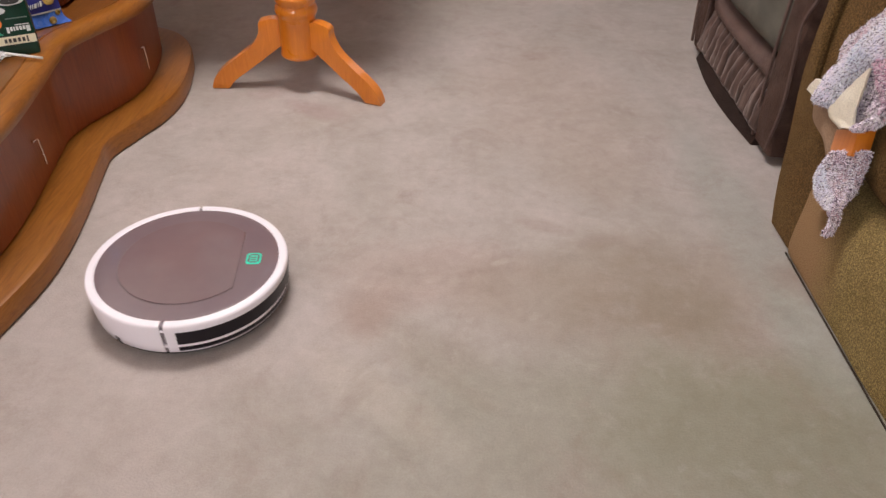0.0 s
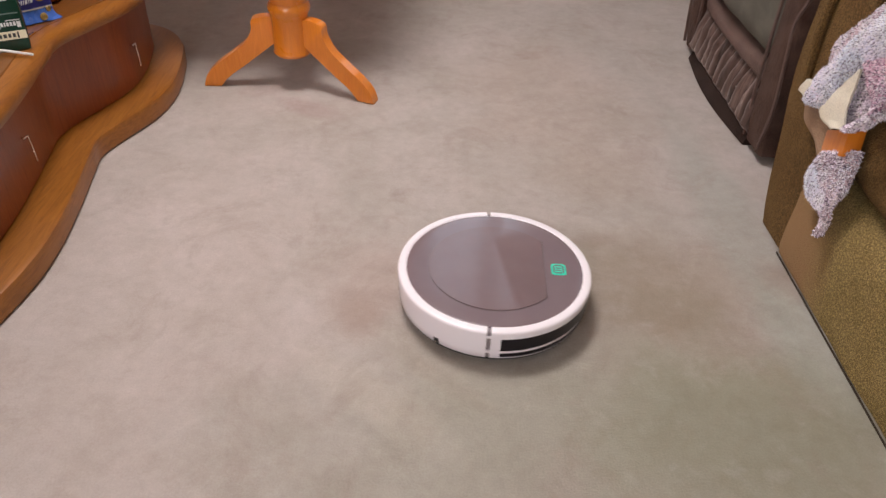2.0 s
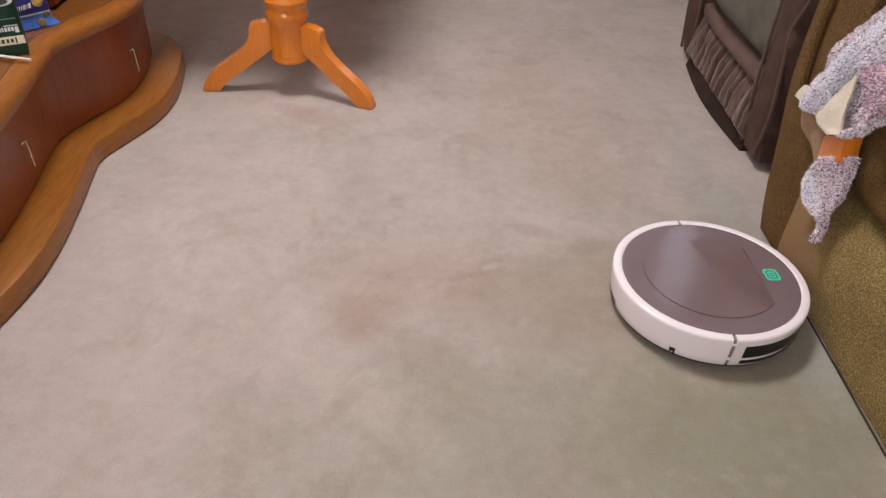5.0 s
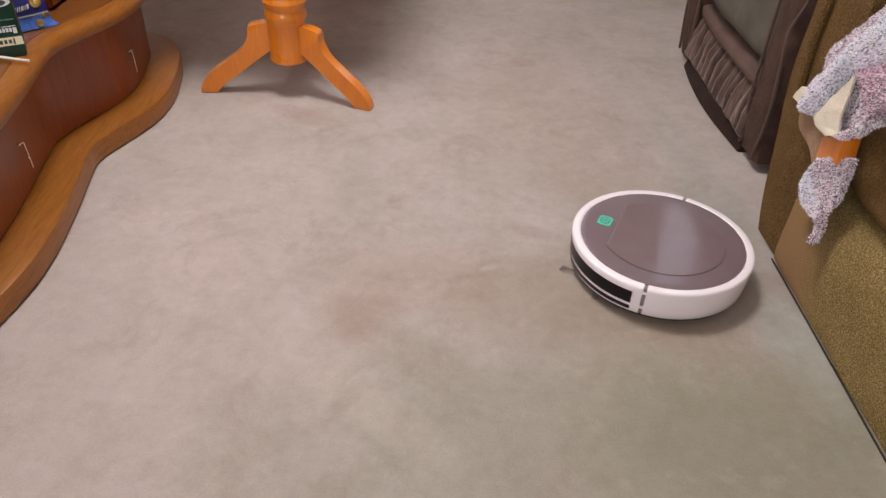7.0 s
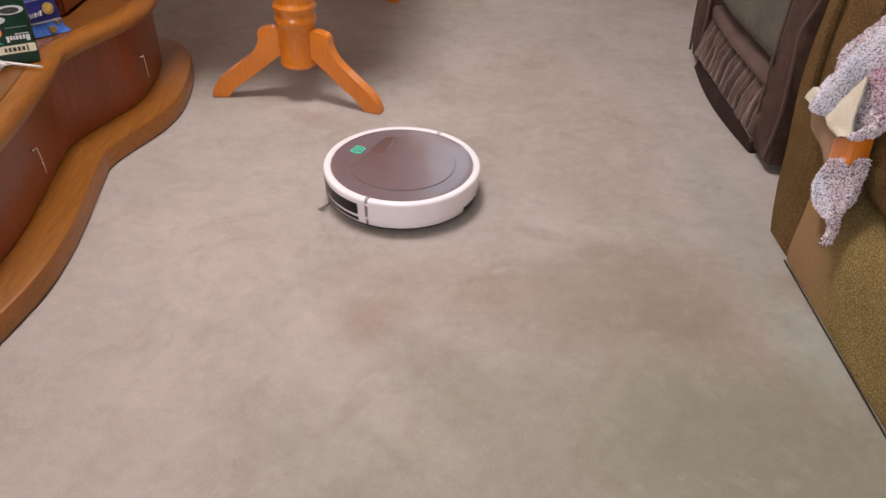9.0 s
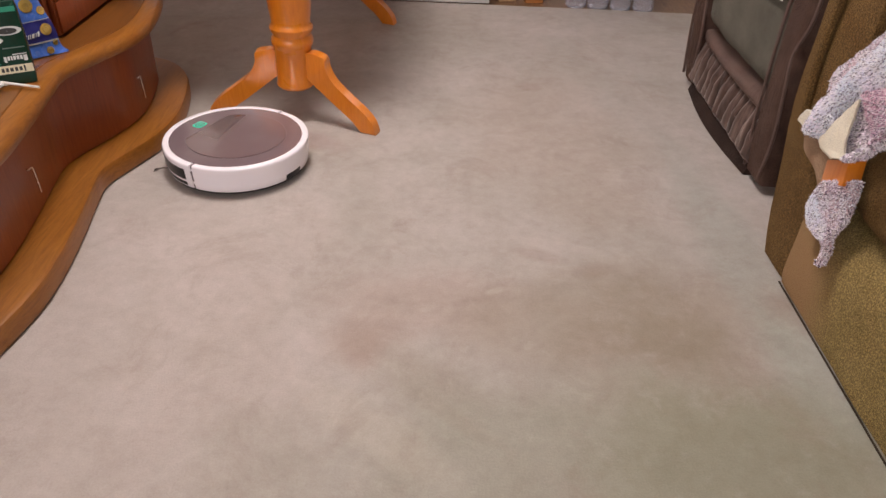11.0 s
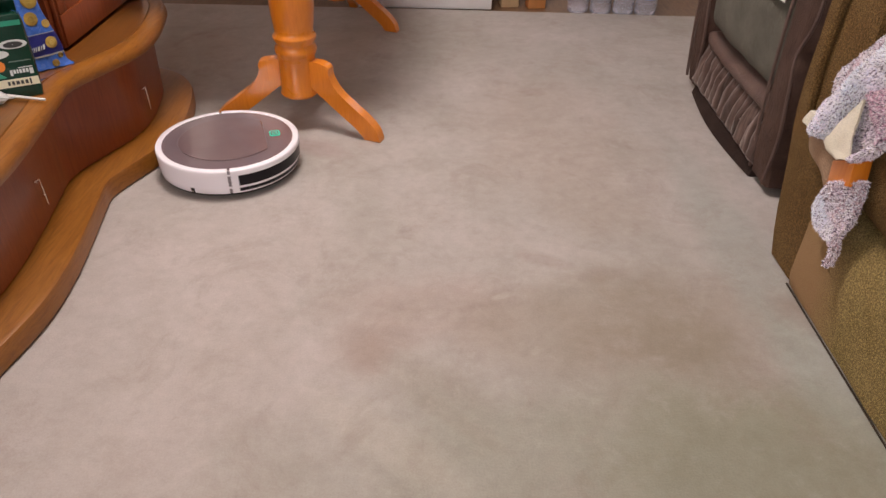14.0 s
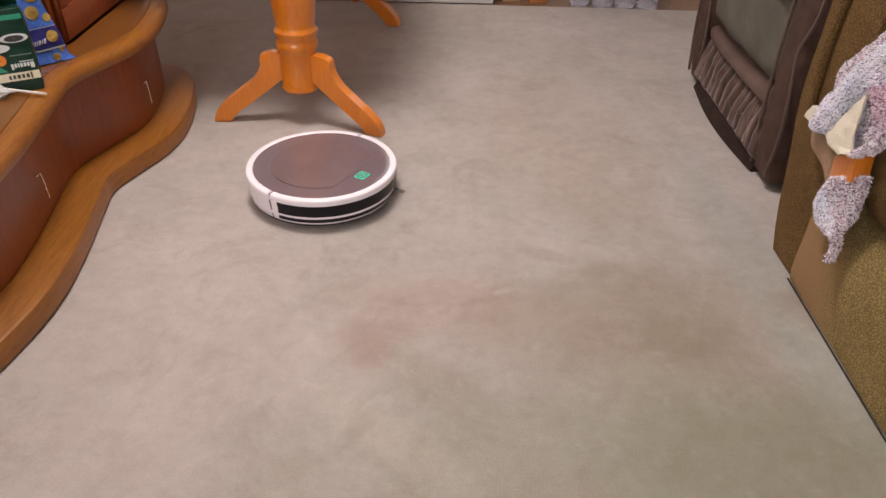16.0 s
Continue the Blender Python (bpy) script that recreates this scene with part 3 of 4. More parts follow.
def make_sideboard():
    s = base("sideboard", 0, 0, 0, label="low waved-front wooden sideboard with oak edges and dark doors", category="sideboard")
    bm = bmesh.new()
    waved(bm, [(0.004, 0.001), (0.0, 0.006), (0.0, 0.040), (0.003, 0.047), (0.010, 0.050)])
    part("plinth", bm, M_OAK, s, "light oak plinth with a waved edge")
    bm = bmesh.new()
    waved(bm, [(0.0805, 0.0505), (0.0805, 0.2475)])
    part("body", bm, M_DOOR, s)
    for lo, hi, hy in ((-0.20, 0.38, 0.30), (0.386, 0.90, 0.80), (0.904, SEAM, 1.235), (SEAM, 2.06, 1.700)):
        bm = bmesh.new()
        waved(bm, [(0.0800, 0.053), (0.0785, 0.053), (0.077, 0.0545), (0.077, 0.2445), (0.0785, 0.246), (0.0800, 0.246)], lo, hi, None)
        door = part("door", bm, M_DOOR, s, "dark red-brown curved door")
        i = min(range(len(WAVE)), key=lambda k: abs(offset_wave(0.077)[k].y - hy))
        p = offset_wave(0.077)[i]
        h = bmesh.new()
        tube(h, [(p.x - 0.002, p.y - 0.008, 0.150), (p.x + 0.007, p.y - 0.008, 0.150)], 0.0019)
        tube(h, [(p.x + 0.006, p.y - 0.014, 0.151), (p.x + 0.007, p.y - 0.004, 0.151), (p.x + 0.007, p.y + 0.004, 0.149)], 0.0014)
        tube(h, [(p.x + 0.007, p.y + 0.003, 0.150), (p.x + 0.0075, p.y + 0.005, 0.122), (p.x + 0.007, p.y + 0.007, 0.092)], lambda t: 0.0013 + 0.0004 * math.sin(t * 40))
        part("handle", h, M_STEEL, door, "small bright steel drop handle")
    bm = bmesh.new()
    waved(bm, [(0.062, 0.248), (0.040, 0.2485), (0.032, 0.252), (0.029, 0.259), (0.029, 0.268), (0.033, 0.277), (0.042, 0.282), (0.056, TOP_Z), (0.068, TOP_Z - 0.001)], None, None, None)
    part("edge_moulding", bm, M_OAK, s, "rounded light oak edge moulding")
    bm = bmesh.new()
    waved(bm, [(0.0685, 0.250), (0.0685, TOP_Z - 0.003), (0.071, TOP_Z)])
    part("top", bm, M_OAK_DARK, s, "polished brown oak top")
    bm = bmesh.new()
    box(bm, BACK, -1.02, -0.25, 1.56, TOP_Z + 0.003, 0.62, 0.004)
    box(bm, BACK, -0.852, 1.5625, 2.04, TOP_Z + 0.003, 0.62, 0.004)
    back = part("upper_cabinet", bm, M_DOOR, s, "dark red-brown cabinet section on the worktop")
    for z0, z1 in ((TOP_Z + 0.005, 0.44), (0.446, 0.60)):
        bm = bmesh.new()
        box(bm, -0.8515, -0.840, 1.575, 2.03, z0, z1, 0.003)
        front = part("drawer_front", bm, M_DOOR, back)
        bm = bmesh.new()
        for y0, y1, za, zb in ((1.580, 2.025, z0 + 0.004, z0 + 0.072), (1.580, 2.025, z1 - 0.034, z1 - 0.004), (1.580, 1.615, z0 + 0.0725, z1 - 0.0345), (1.990, 2.025, z0 + 0.0725, z1 - 0.0345)):
            box(bm, -0.8398, -0.834, y0, y1, za, zb, 0.0022)
        part("raised_frame", bm, M_DOOR, front)
    for y0, y1 in ((0.20, 0.87), (0.88, 1.55)):
        bm = bmesh.new()
        box(bm, -1.0195, -1.012, y0, y1, TOP_Z + 0.012, 0.60, 0.003)
        part("drawer_front", bm, M_DOOR, back)
    return s


make_sideboard()


# ---- the orange pedestal table ----
def leg_mesh():
    """A curved foot cut from a board, running out along +x."""
    top = spline([(0.030, 0.186), (0.060, 0.190), (0.092, 0.184)], 4) + spline([(0.0965, 0.178), (0.099, 0.153), (0.119, 0.121), (0.160, 0.088), (0.198, 0.060), (0.222, 0.036), (0.232, 0.014), (0.2345, 0.001)], 5)
    low = spline([(0.192, 0.001), (0.186, 0.009), (0.166, 0.030), (0.127, 0.058), (0.082, 0.092), (0.046, 0.119), (0.030, 0.128)], 5)
    line = [(p.x, p.y) for p in top + low]
    bm = bmesh.new()
    prism(bm, line, -0.0145, 0.0145, 0.003, Matrix.Rotation(radians(90), 4, "X"))
    return bm


def make_pedestal(x, y, turn, parent):
    col = bmesh.new()
    lathe(col, [(0.029, 0.091), (0.044, 0.092), (0.0487, 0.099), (0.0463, 0.107), (0.0463, 0.192), (0.0477, 0.198), (0.0520, 0.206), (0.0534, 0.214), (0.0506, 0.223),
                (0.0472, 0.228), (0.0487, 0.233), (0.0539, 0.241), (0.0544, 0.248), (0.0496, 0.255), (0.0477, 0.260), (0.0506, 0.280), (0.0544, 0.316), (0.0563, 0.364),
                (0.0525, 0.440), (0.0448, 0.536), (0.0477, 0.612), (0.0534, 0.668), (0.0534, 0.715)], 48)
    p = part("pedestal", col, M_PINE, parent, "turned orange varnished pedestal", pose(x, y, 0))
    for spread in (0, 156, 258):
        part("leg", leg_mesh(), M_PINE, p, at=pose(0, 0, 0, 0, 0, turn + spread))
    return p


def make_table():
    t = base("dining_table", -0.387, 1.822, 0, label="orange varnished wooden table on two turned pedestals", category="table")
    make_pedestal(0, 0, 183, t)
    make_pedestal(-0.015, 0.868, 183, t)
    bm = bmesh.new()
    outline = []
    for cx, cy, a0 in ((0.10, 1.08, 0), (-0.46, 1.08, 90), (-0.46, 0.086, 180), (0.10, 0.086, 270)):
        outline += [(cx + 0.12 * math.cos(radians(a0 + 15 * i)), cy + 0.12 * math.sin(radians(a0 + 15 * i))) for i in range(7)]
    prism(bm, outline, 0.716, 0.748, 0.006)
    part("tabletop", bm, M_PINE, t)
    return t


make_table()


# ---- the velvet armchair ----
def make_armchair():
    a = base("armchair", 0.73, 1.45, 0, label="brown and grey velvet armchair with a pleated front panel", category="armchair")
    w = 0.745

    def post(y0, y1, name):
        bm = bmesh.new()
        cushion(bm, 0.0, 0.72, y0, y1, 0.012, 0.60, 0.010, 0.028, 8)
        p = part(name, bm, M_VELVET, a, "dark brown velvet arm")
        bm = bmesh.new()
        for yy, sway in ((y0 + 0.004, 1.0), (y1 - 0.006, 0.0)):
            tube(bm, spline([(0.004, yy + 0.026 * sway, 0.026), (-0.003, yy - 0.006 * sway, 0.15), (-0.004, yy + 0.010 * sway, 0.26),
                             (-0.004, yy + 0.020 * sway, 0.335), (-0.002, yy - 0.016 * sway, 0.42), (0.010, yy, 0.57)], 5), 0.0042, 6)
        part("piping", bm, M_ROLL, p)
        bm = bmesh.new()
        grid(bm, 40, 10, lambda u, v: (0.05 + 0.5 * u, y0 - 0.004 - 0.006 * math.sin(u * 60 + 2 * v) * (1 - v), 0.02 + 0.52 * v))
        thicken(bm, 0.004)
        if y0 < 0.1:
            part("side_skirt", bm, M_VELVET, p, "loose gathered velvet side")
        else:
            bm.free()

    post(0.035, 0.155, "arm")
    post(w - 0.105, w, "arm")
    bm = bmesh.new()
    grid(bm, 30, 6, lambda u, v: (0.002 - 0.020 * math.sin(math.pi * u) + 0.014 * v, 0.14 + u * (w - 0.225), 0.002 + v * 0.036))
    thicken(bm, 0.03)
    part("front_rail", bm, M_RAIL, a, "dark lower rail")

    def pleat(u, v):
        a = u * math.pi * 13 + 1.3 * noise.noise((u * 7, v * 1.2, 0)) + 0.5 * v
        wob = 0.030 * (0.6 - abs(math.sin(a)) ** 0.7) + 0.005 * noise.noise((u * 40, v * 4, 5))
        swell = 0.026 * (1 - v) ** 0.8 * min(1.0, 0.35 + 5 * v)
        return (0.032 - swell + wob * (0.25 + 0.75 * math.sin(math.pi * (0.12 + 0.8 * v))), 0.14 + u * (w - 0.225), 0.036 + v * 0.118)

    bm = bmesh.new()
    grid(bm, 220, 14, pleat)
    thicken(bm, 0.01)
    part("pleated_panel", bm, M_PLEAT, a, "gathered velvet front panel")
    bm = bmesh.new()
    cushion(bm, 0.004, 0.10, 0.145, w - 0.095, 0.148, 0.200, 0.006, 0.022, 8)
    part("front_roll", bm, M_ROLL, a, "padded velvet roll")
    bm = bmesh.new()
    cushion(bm, 0.0, 0.70, 0.152, w - 0.102, 0.203, 0.425, 0.022, 0.05, 12)
    part("seat_cushion", bm, M_VELVET_GREY, a, "grey velvet seat cushion")
    bm = bmesh.new()
    cushion(bm, 0.56, 0.82, 0.02, w - 0.02, 0.20, 0.95, 0.03, 0.06, 10)
    part("backrest", bm, M_VELVET, a)
    bm = bmesh.new()
    box(bm, 0.06, 0.70, 0.15, w - 0.10, 0.004, 0.20, 0.01)
    part("base_frame", bm, M_VELVET, a)
    return a


make_armchair()
bm = bmesh.new()
drape = spline([(0.7135, 0.412), (0.7125, 0.436), (0.733, 0.4545), (0.80, 0.4595), (0.92, 0.4585)], 4)
grid(bm, 16, 6, lambda u, v: (drape[round(u * 16)][0], 1.572 + 0.036 + v * 0.20 + 0.03 * u, drape[round(u * 16)][1] - 0.010 * v * (1 - u)))
thicken(bm, 0.0015)
tagged(part("paper_sheet", bm, M_FRAME), "white sheet of paper lying on the grey seat", "paper")


# ---- the mustard sofa ----
def make_sofa():
    s = base("sofa", 0.665, 1.160, 0, label="mustard boucle sofa with a worn front and dark brown arm", category="sofa")

    def front(u, v):
        # v runs up the front face and over the seat
        prof = [(0.006, 0.004), (0.003, 0.03), (0.001, 0.08), (0.002, 0.14), (0.010, 0.180), (0.030, 0.205), (0.060, 0.215), (0.16, 0.220)]
        f = v * (len(prof) - 1)
        i = min(int(f), len(prof) - 2)
        t = f - i
        x = prof[i][0] * (1 - t) + prof[i + 1][0] * t
        z = prof[i][1] * (1 - t) + prof[i + 1][1] * t
        return (x + 0.004 * noise.noise((u * 14, v * 4, 2)), -0.004 - u * 1.75, z)

    bm = bmesh.new()
    grid(bm, 60, 28, front)
    thicken(bm, 0.02)
    part("seat_front", bm, M_SOFA, s, "mustard boucle front panel")
    bm = bmesh.new()
    box(bm, 0.05, 0.80, -1.75, -0.01, 0.01, 0.22, 0.01)
    part("base_frame", bm, M_SOFA_DARK, s)
    bm = bmesh.new()
    cushion(bm, 0.010, 0.80, -1.74, -0.012, 0.222, 0.50, 0.004, 0.045, 12)
    part("seat_cushion", bm, M_SOFA_DARK, s, "brown seat cushion")

    bm = bmesh.new()
    out = []
    for v in [i / 14 for i in range(15)]:
        z = 0.004 + v * 0.596
        y1 = 0.112 + 0.235 * v - 0.165 * v * v - 0.05 * max(0.0, v - 0.62) + 0.004 * math.sin(v * 16)
        r = 0.014
        out.append([(0.85, 0.0, z), (0.012 + r, 0.0, z), (0.012, r * 0.4, z), (0.010, r, z), (0.008, y1 - r, z), (0.012, y1 - r * 0.4, z), (0.012 + r, y1, z), (0.85, y1, z)])
    rows = [[bm.verts.new(p) for p in r] for r in out]
    for a, b in zip(rows, rows[1:]):
        for i in range(8):
            bm.faces.new((a[i], a[(i + 1) % 8], b[(i + 1) % 8], b[i]))
    bm.faces.new(rows[0])
    bm.faces.new(rows[-1])
    arm_ob = part("arm", bm, M_SOFA_DARK, s, "tall flared brown boucle arm")
    bm = bmesh.new()
    tube(bm, [(0.10, -0.004, 0.44), (0.095, -0.005, 0.52), (0.10, -0.004, 0.598)], 0.014, 8)
    part("seam_roll", bm, M_SOFA, arm_ob)
    bm = bmesh.new()
    tube(bm, spline([(0.005, 0.118, 0.30), (0.001, 0.125, 0.40), (0.001, 0.118, 0.50), (0.006, 0.110, 0.595)], 6), 0.009, 8)
    part("seam_roll", bm, M_SOFA_DARK, arm_ob, "stitched upright fold in the arm")
    bm = bmesh.new()
    cushion(bm, 0.62, 0.95, -1.75, 0.13, 0.02, 0.85, 0.03, 0.06, 10)
    part("backrest", bm, M_SOFA_DARK, s)
    bm = bmesh.new()
    prism(bm, [(-0.126, 0.288), (-0.064, 0.254), (-0.058, 0.300), (-0.118, 0.333)], -0.026, 0.004, 0.003, Matrix(((0, 0, 1, 0), (1, 0, 0, 0), (0, 1, 0, 0), (0, 0, 0, 1))))
    part("wood_block", bm, M_PINE, s, "orange varnished wooden rail end")
    # dark rod in place of the shadow gap between sofa and carpet
    bm = bmesh.new()
    tube(bm, [(0.002, -0.003 - 0.2 * i, 0.003) for i in range(9)], 0.0017, 6)
    part("hem", bm, M_GAP_SHADE, s, "dark strip standing for the shaded gap along the carpet")
    return s


make_sofa()


# ---- the towel ----
def between(bm, a, b, n, m, lift):
    """A sheet spanned between two edges of (y, z) pairs, its x given by lift(u, v, y, z)."""
    ea = spline([(y, z) for y, z in a], n)
    eb = spline([(y, z) for y, z in b], n)

    def fn(u, v):
        i = min(int(round(u * (len(ea) - 1))), len(ea) - 1)
        y, z = ea[i] * (1 - v) + eb[i] * v
        return (lift(u, v, y, z), y, z)

    return grid(bm, len(ea) - 1, m, fn)


def pile(name, source, count, palette, parent, length=0.0044, seed=1, label=""):
    """Loose terry loops standing on a fold: small pointed tufts, each its own island."""
    rng = random.Random(seed)
    me = source.data
    areas = list(itertools.accumulate(q.area for q in me.polygons))
    bm = bmesh.new()
    for _ in range(count):
        q = me.polygons[bisect_at(areas, rng.random() * areas[-1])]
        vs = [me.vertices[i].co for i in q.vertices]
        a, b = rng.random(), rng.random()
        c = (vs[0] * (1 - a) + vs[1] * a) * (1 - b) + (vs[-1] * (1 - a) + vs[2 if len(vs) > 3 else 1] * a) * b
        lean = Vector((rng.gauss(0, 1), rng.gauss(0, 1), rng.gauss(-0.3, 1)))
        way = (q.normal + 0.55 * lean.normalized()).normalized()
        side = way.orthogonal().normalized()
        up = way.cross(side)
        r, tall = rng.uniform(0.0008, 0.0015), length * rng.uniform(0.5, 1.15)
        turn = rng.random() * 6.28
        ring = [bm.verts.new(c - 0.0008 * way + r * (math.cos(turn + k * 2.094) * side + math.sin(turn + k * 2.094) * up)) for k in range(3)]
        tip = bm.verts.new(c + tall * way)
        for k in range(3):
            bm.faces.new((ring[k], ring[(k + 1) % 3], tip))
    return tagged(part(name, bm, palette, parent), label, kind="stuff")


def bisect_at(table, value):
    lo, hi = 0, len(table) - 1
    while lo < hi:
        mid = (lo + hi) // 2
        if table[mid] < value:
            lo = mid + 1
        else:
            hi = mid
    return lo


def make_towel():
    t = base("towel", 0, 0, 0, label="pastel speckled terry towel with cream lining hanging over the sofa", category="towel")

    def lump(y, z, k):
        return 0.009 * noise.noise((y * 24, z * 24, k)) + 0.005 * noise.noise((y * 75, z * 75, k + 3))

    bm = bmesh.new()
    between(bm, [(1.190, 0.345), (1.196, 0.385), (1.196, 0.418), (1.150, 0.462), (1.100, 0.508), (1.045, 0.565)],
            [(1.130, 0.320), (1.080, 0.326), (1.040, 0.338), (1.010, 0.366), (0.975, 0.400), (0.940, 0.440)], 8, 20,
            lambda u, v, y, z: 0.664 - 0.008 * math.sin(math.pi * v) + lump(y, z, 1))
    thicken(bm, 0.012)
    pile("terry_nap", part("back_fold", bm, M_TOWEL, t), 8000, M_PILE, t, seed=2)
    bm = bmesh.new()
    between(bm, [(1.193, 0.317), (1.185, 0.358), (1.149, 0.401), (1.105, 0.458), (1.062, 0.517), (1.019, 0.571)],
            [(1.144, 0.317), (1.110, 0.344), (1.094, 0.390), (1.060, 0.424), (1.015, 0.455), (0.960, 0.492)], 10, 18,
            lambda u, v, y, z: 0.650 - 0.030 * math.sin(math.pi * (0.1 + 0.85 * v)) ** 0.6 + lump(y, z, 5))
    thicken(bm, 0.012)
    pile("terry_nap", part("upper_fold", bm, M_TOWEL_BLUE, t, "lavender and pale blue speckled fold"), 9000, M_PILE_BLUE, t, seed=3)
    bm = bmesh.new()
    between(bm, [(1.062, 0.424), (1.092, 0.384), (1.112, 0.345), (1.132, 0.318), (1.080, 0.316)],
            [(1.060, 0.422), (1.060, 0.386), (1.056, 0.358), (1.047, 0.340), (1.038, 0.332)], 12, 14,
            lambda u, v, y, z: 0.634 - 0.010 * math.sin(math.pi * v) * u + 0.35 * lump(y, z, 2))
    thicken(bm, 0.004)
    part("lining", bm, M_LINING, t, "cream lining turned outwards")
    bm = bmesh.new()
    between(bm, [(1.051, 0.431), (1.042, 0.414), (1.016, 0.394), (1.000, 0.383), (0.988, 0.381)],
            [(1.009, 0.465), (0.936, 0.473), (0.927, 0.461), (0.940, 0.438), (0.971, 0.396)], 10, 18,
            lambda u, v, y, z: 0.648 - 0.028 * math.sin(math.pi * (0.06 + 0.88 * v)) ** 0.7 + lump(y, z, 8))
    thicken(bm, 0.012)
    pile("terry_nap", part("side_fold", bm, M_TOWEL_PINK, t, "pink speckled fold"), 6500, M_PILE_PINK, t, seed=5)
    bm = bmesh.new()
    between(bm, [(1.043, 0.337), (1.021, 0.355), (1.001, 0.375), (0.970, 0.400)], [(1.034, 0.331), (1.010, 0.346), (0.988, 0.366), (0.961, 0.397)], 10, 6,
            lambda u, v, y, z: 0.632 - 0.010 * math.sin(math.pi * v) + 0.4 * lump(y, z, 11))
    thicken(bm, 0.008)
    pile("terry_nap", part("hem", bm, M_TOWEL, t, "pale rolled hem"), 1200, M_PILE, t, seed=6)
    bm = bmesh.new()
    between(bm, [(1.224, 0.316), (1.207, 0.342)], [(1.195, 0.314), (1.170, 0.344)], 6, 6,
            lambda u, v, y, z: 0.640 + 0.003 * noise.noise((y * 60, z * 60, 9)))
    thicken(bm, 0.008)
    part("corner", bm, M_LINING, t, "cream turned corner")
    bm = bmesh.new()
    between(bm, [(1.096, 0.262), (1.111, 0.225), (1.105, 0.195), (1.068, 0.178), (1.036, 0.170), (1.018, 0.146)],
            [(1.016, 0.306), (1.012, 0.278), (1.010, 0.244), (1.008, 0.210), (1.005, 0.180), (1.008, 0.152)], 8, 14,
            lambda u, v, y, z: 0.650 - 0.016 * math.sin(math.pi * v) - 0.006 * math.sin(6 * v + 3 * u) + 0.008 * noise.noise((y * 30, z * 30, 7)))
    thicken(bm, 0.010)
    end = part("hanging_end", bm, M_TOWEL_PINK, t, "pink speckled hanging end")
    pile("terry_nap", end, 5000, M_PILE, t, seed=7)
    bm = bmesh.new()
    between(bm, [(1.101, 0.234), (1.107, 0.200), (1.089, 0.182), (1.060, 0.180), (1.032, 0.186)],
            [(1.076, 0.244), (1.056, 0.231), (1.035, 0.217), (1.021, 0.208), (1.013, 0.200)], 8, 8,
            lambda u, v, y, z: 0.640 - 0.012 * math.sin(math.pi * v) + 0.5 * lump(y, z, 14))
    thicken(bm, 0.008)
    pile("terry_nap", part("turned_edge", bm, M_TOWEL_BLUE, end, "pale speckled turned edge"), 1200, M_PILE_BLUE, t, seed=8)
    bm = bmesh.new()
    between(bm, [(1.217, 0.312), (1.202, 0.271), (1.145, 0.263), (1.104, 0.250)], [(1.150, 0.330), (1.100, 0.300), (1.096, 0.276), (1.094, 0.253)], 8, 8,
            lambda u, v, y, z: 0.655 - 0.010 * math.sin(math.pi * v))
    thicken(bm, 0.006)
    part("underside", bm, M_LINING_DULL, t, "beige underside below the fold")
    return t


make_towel()


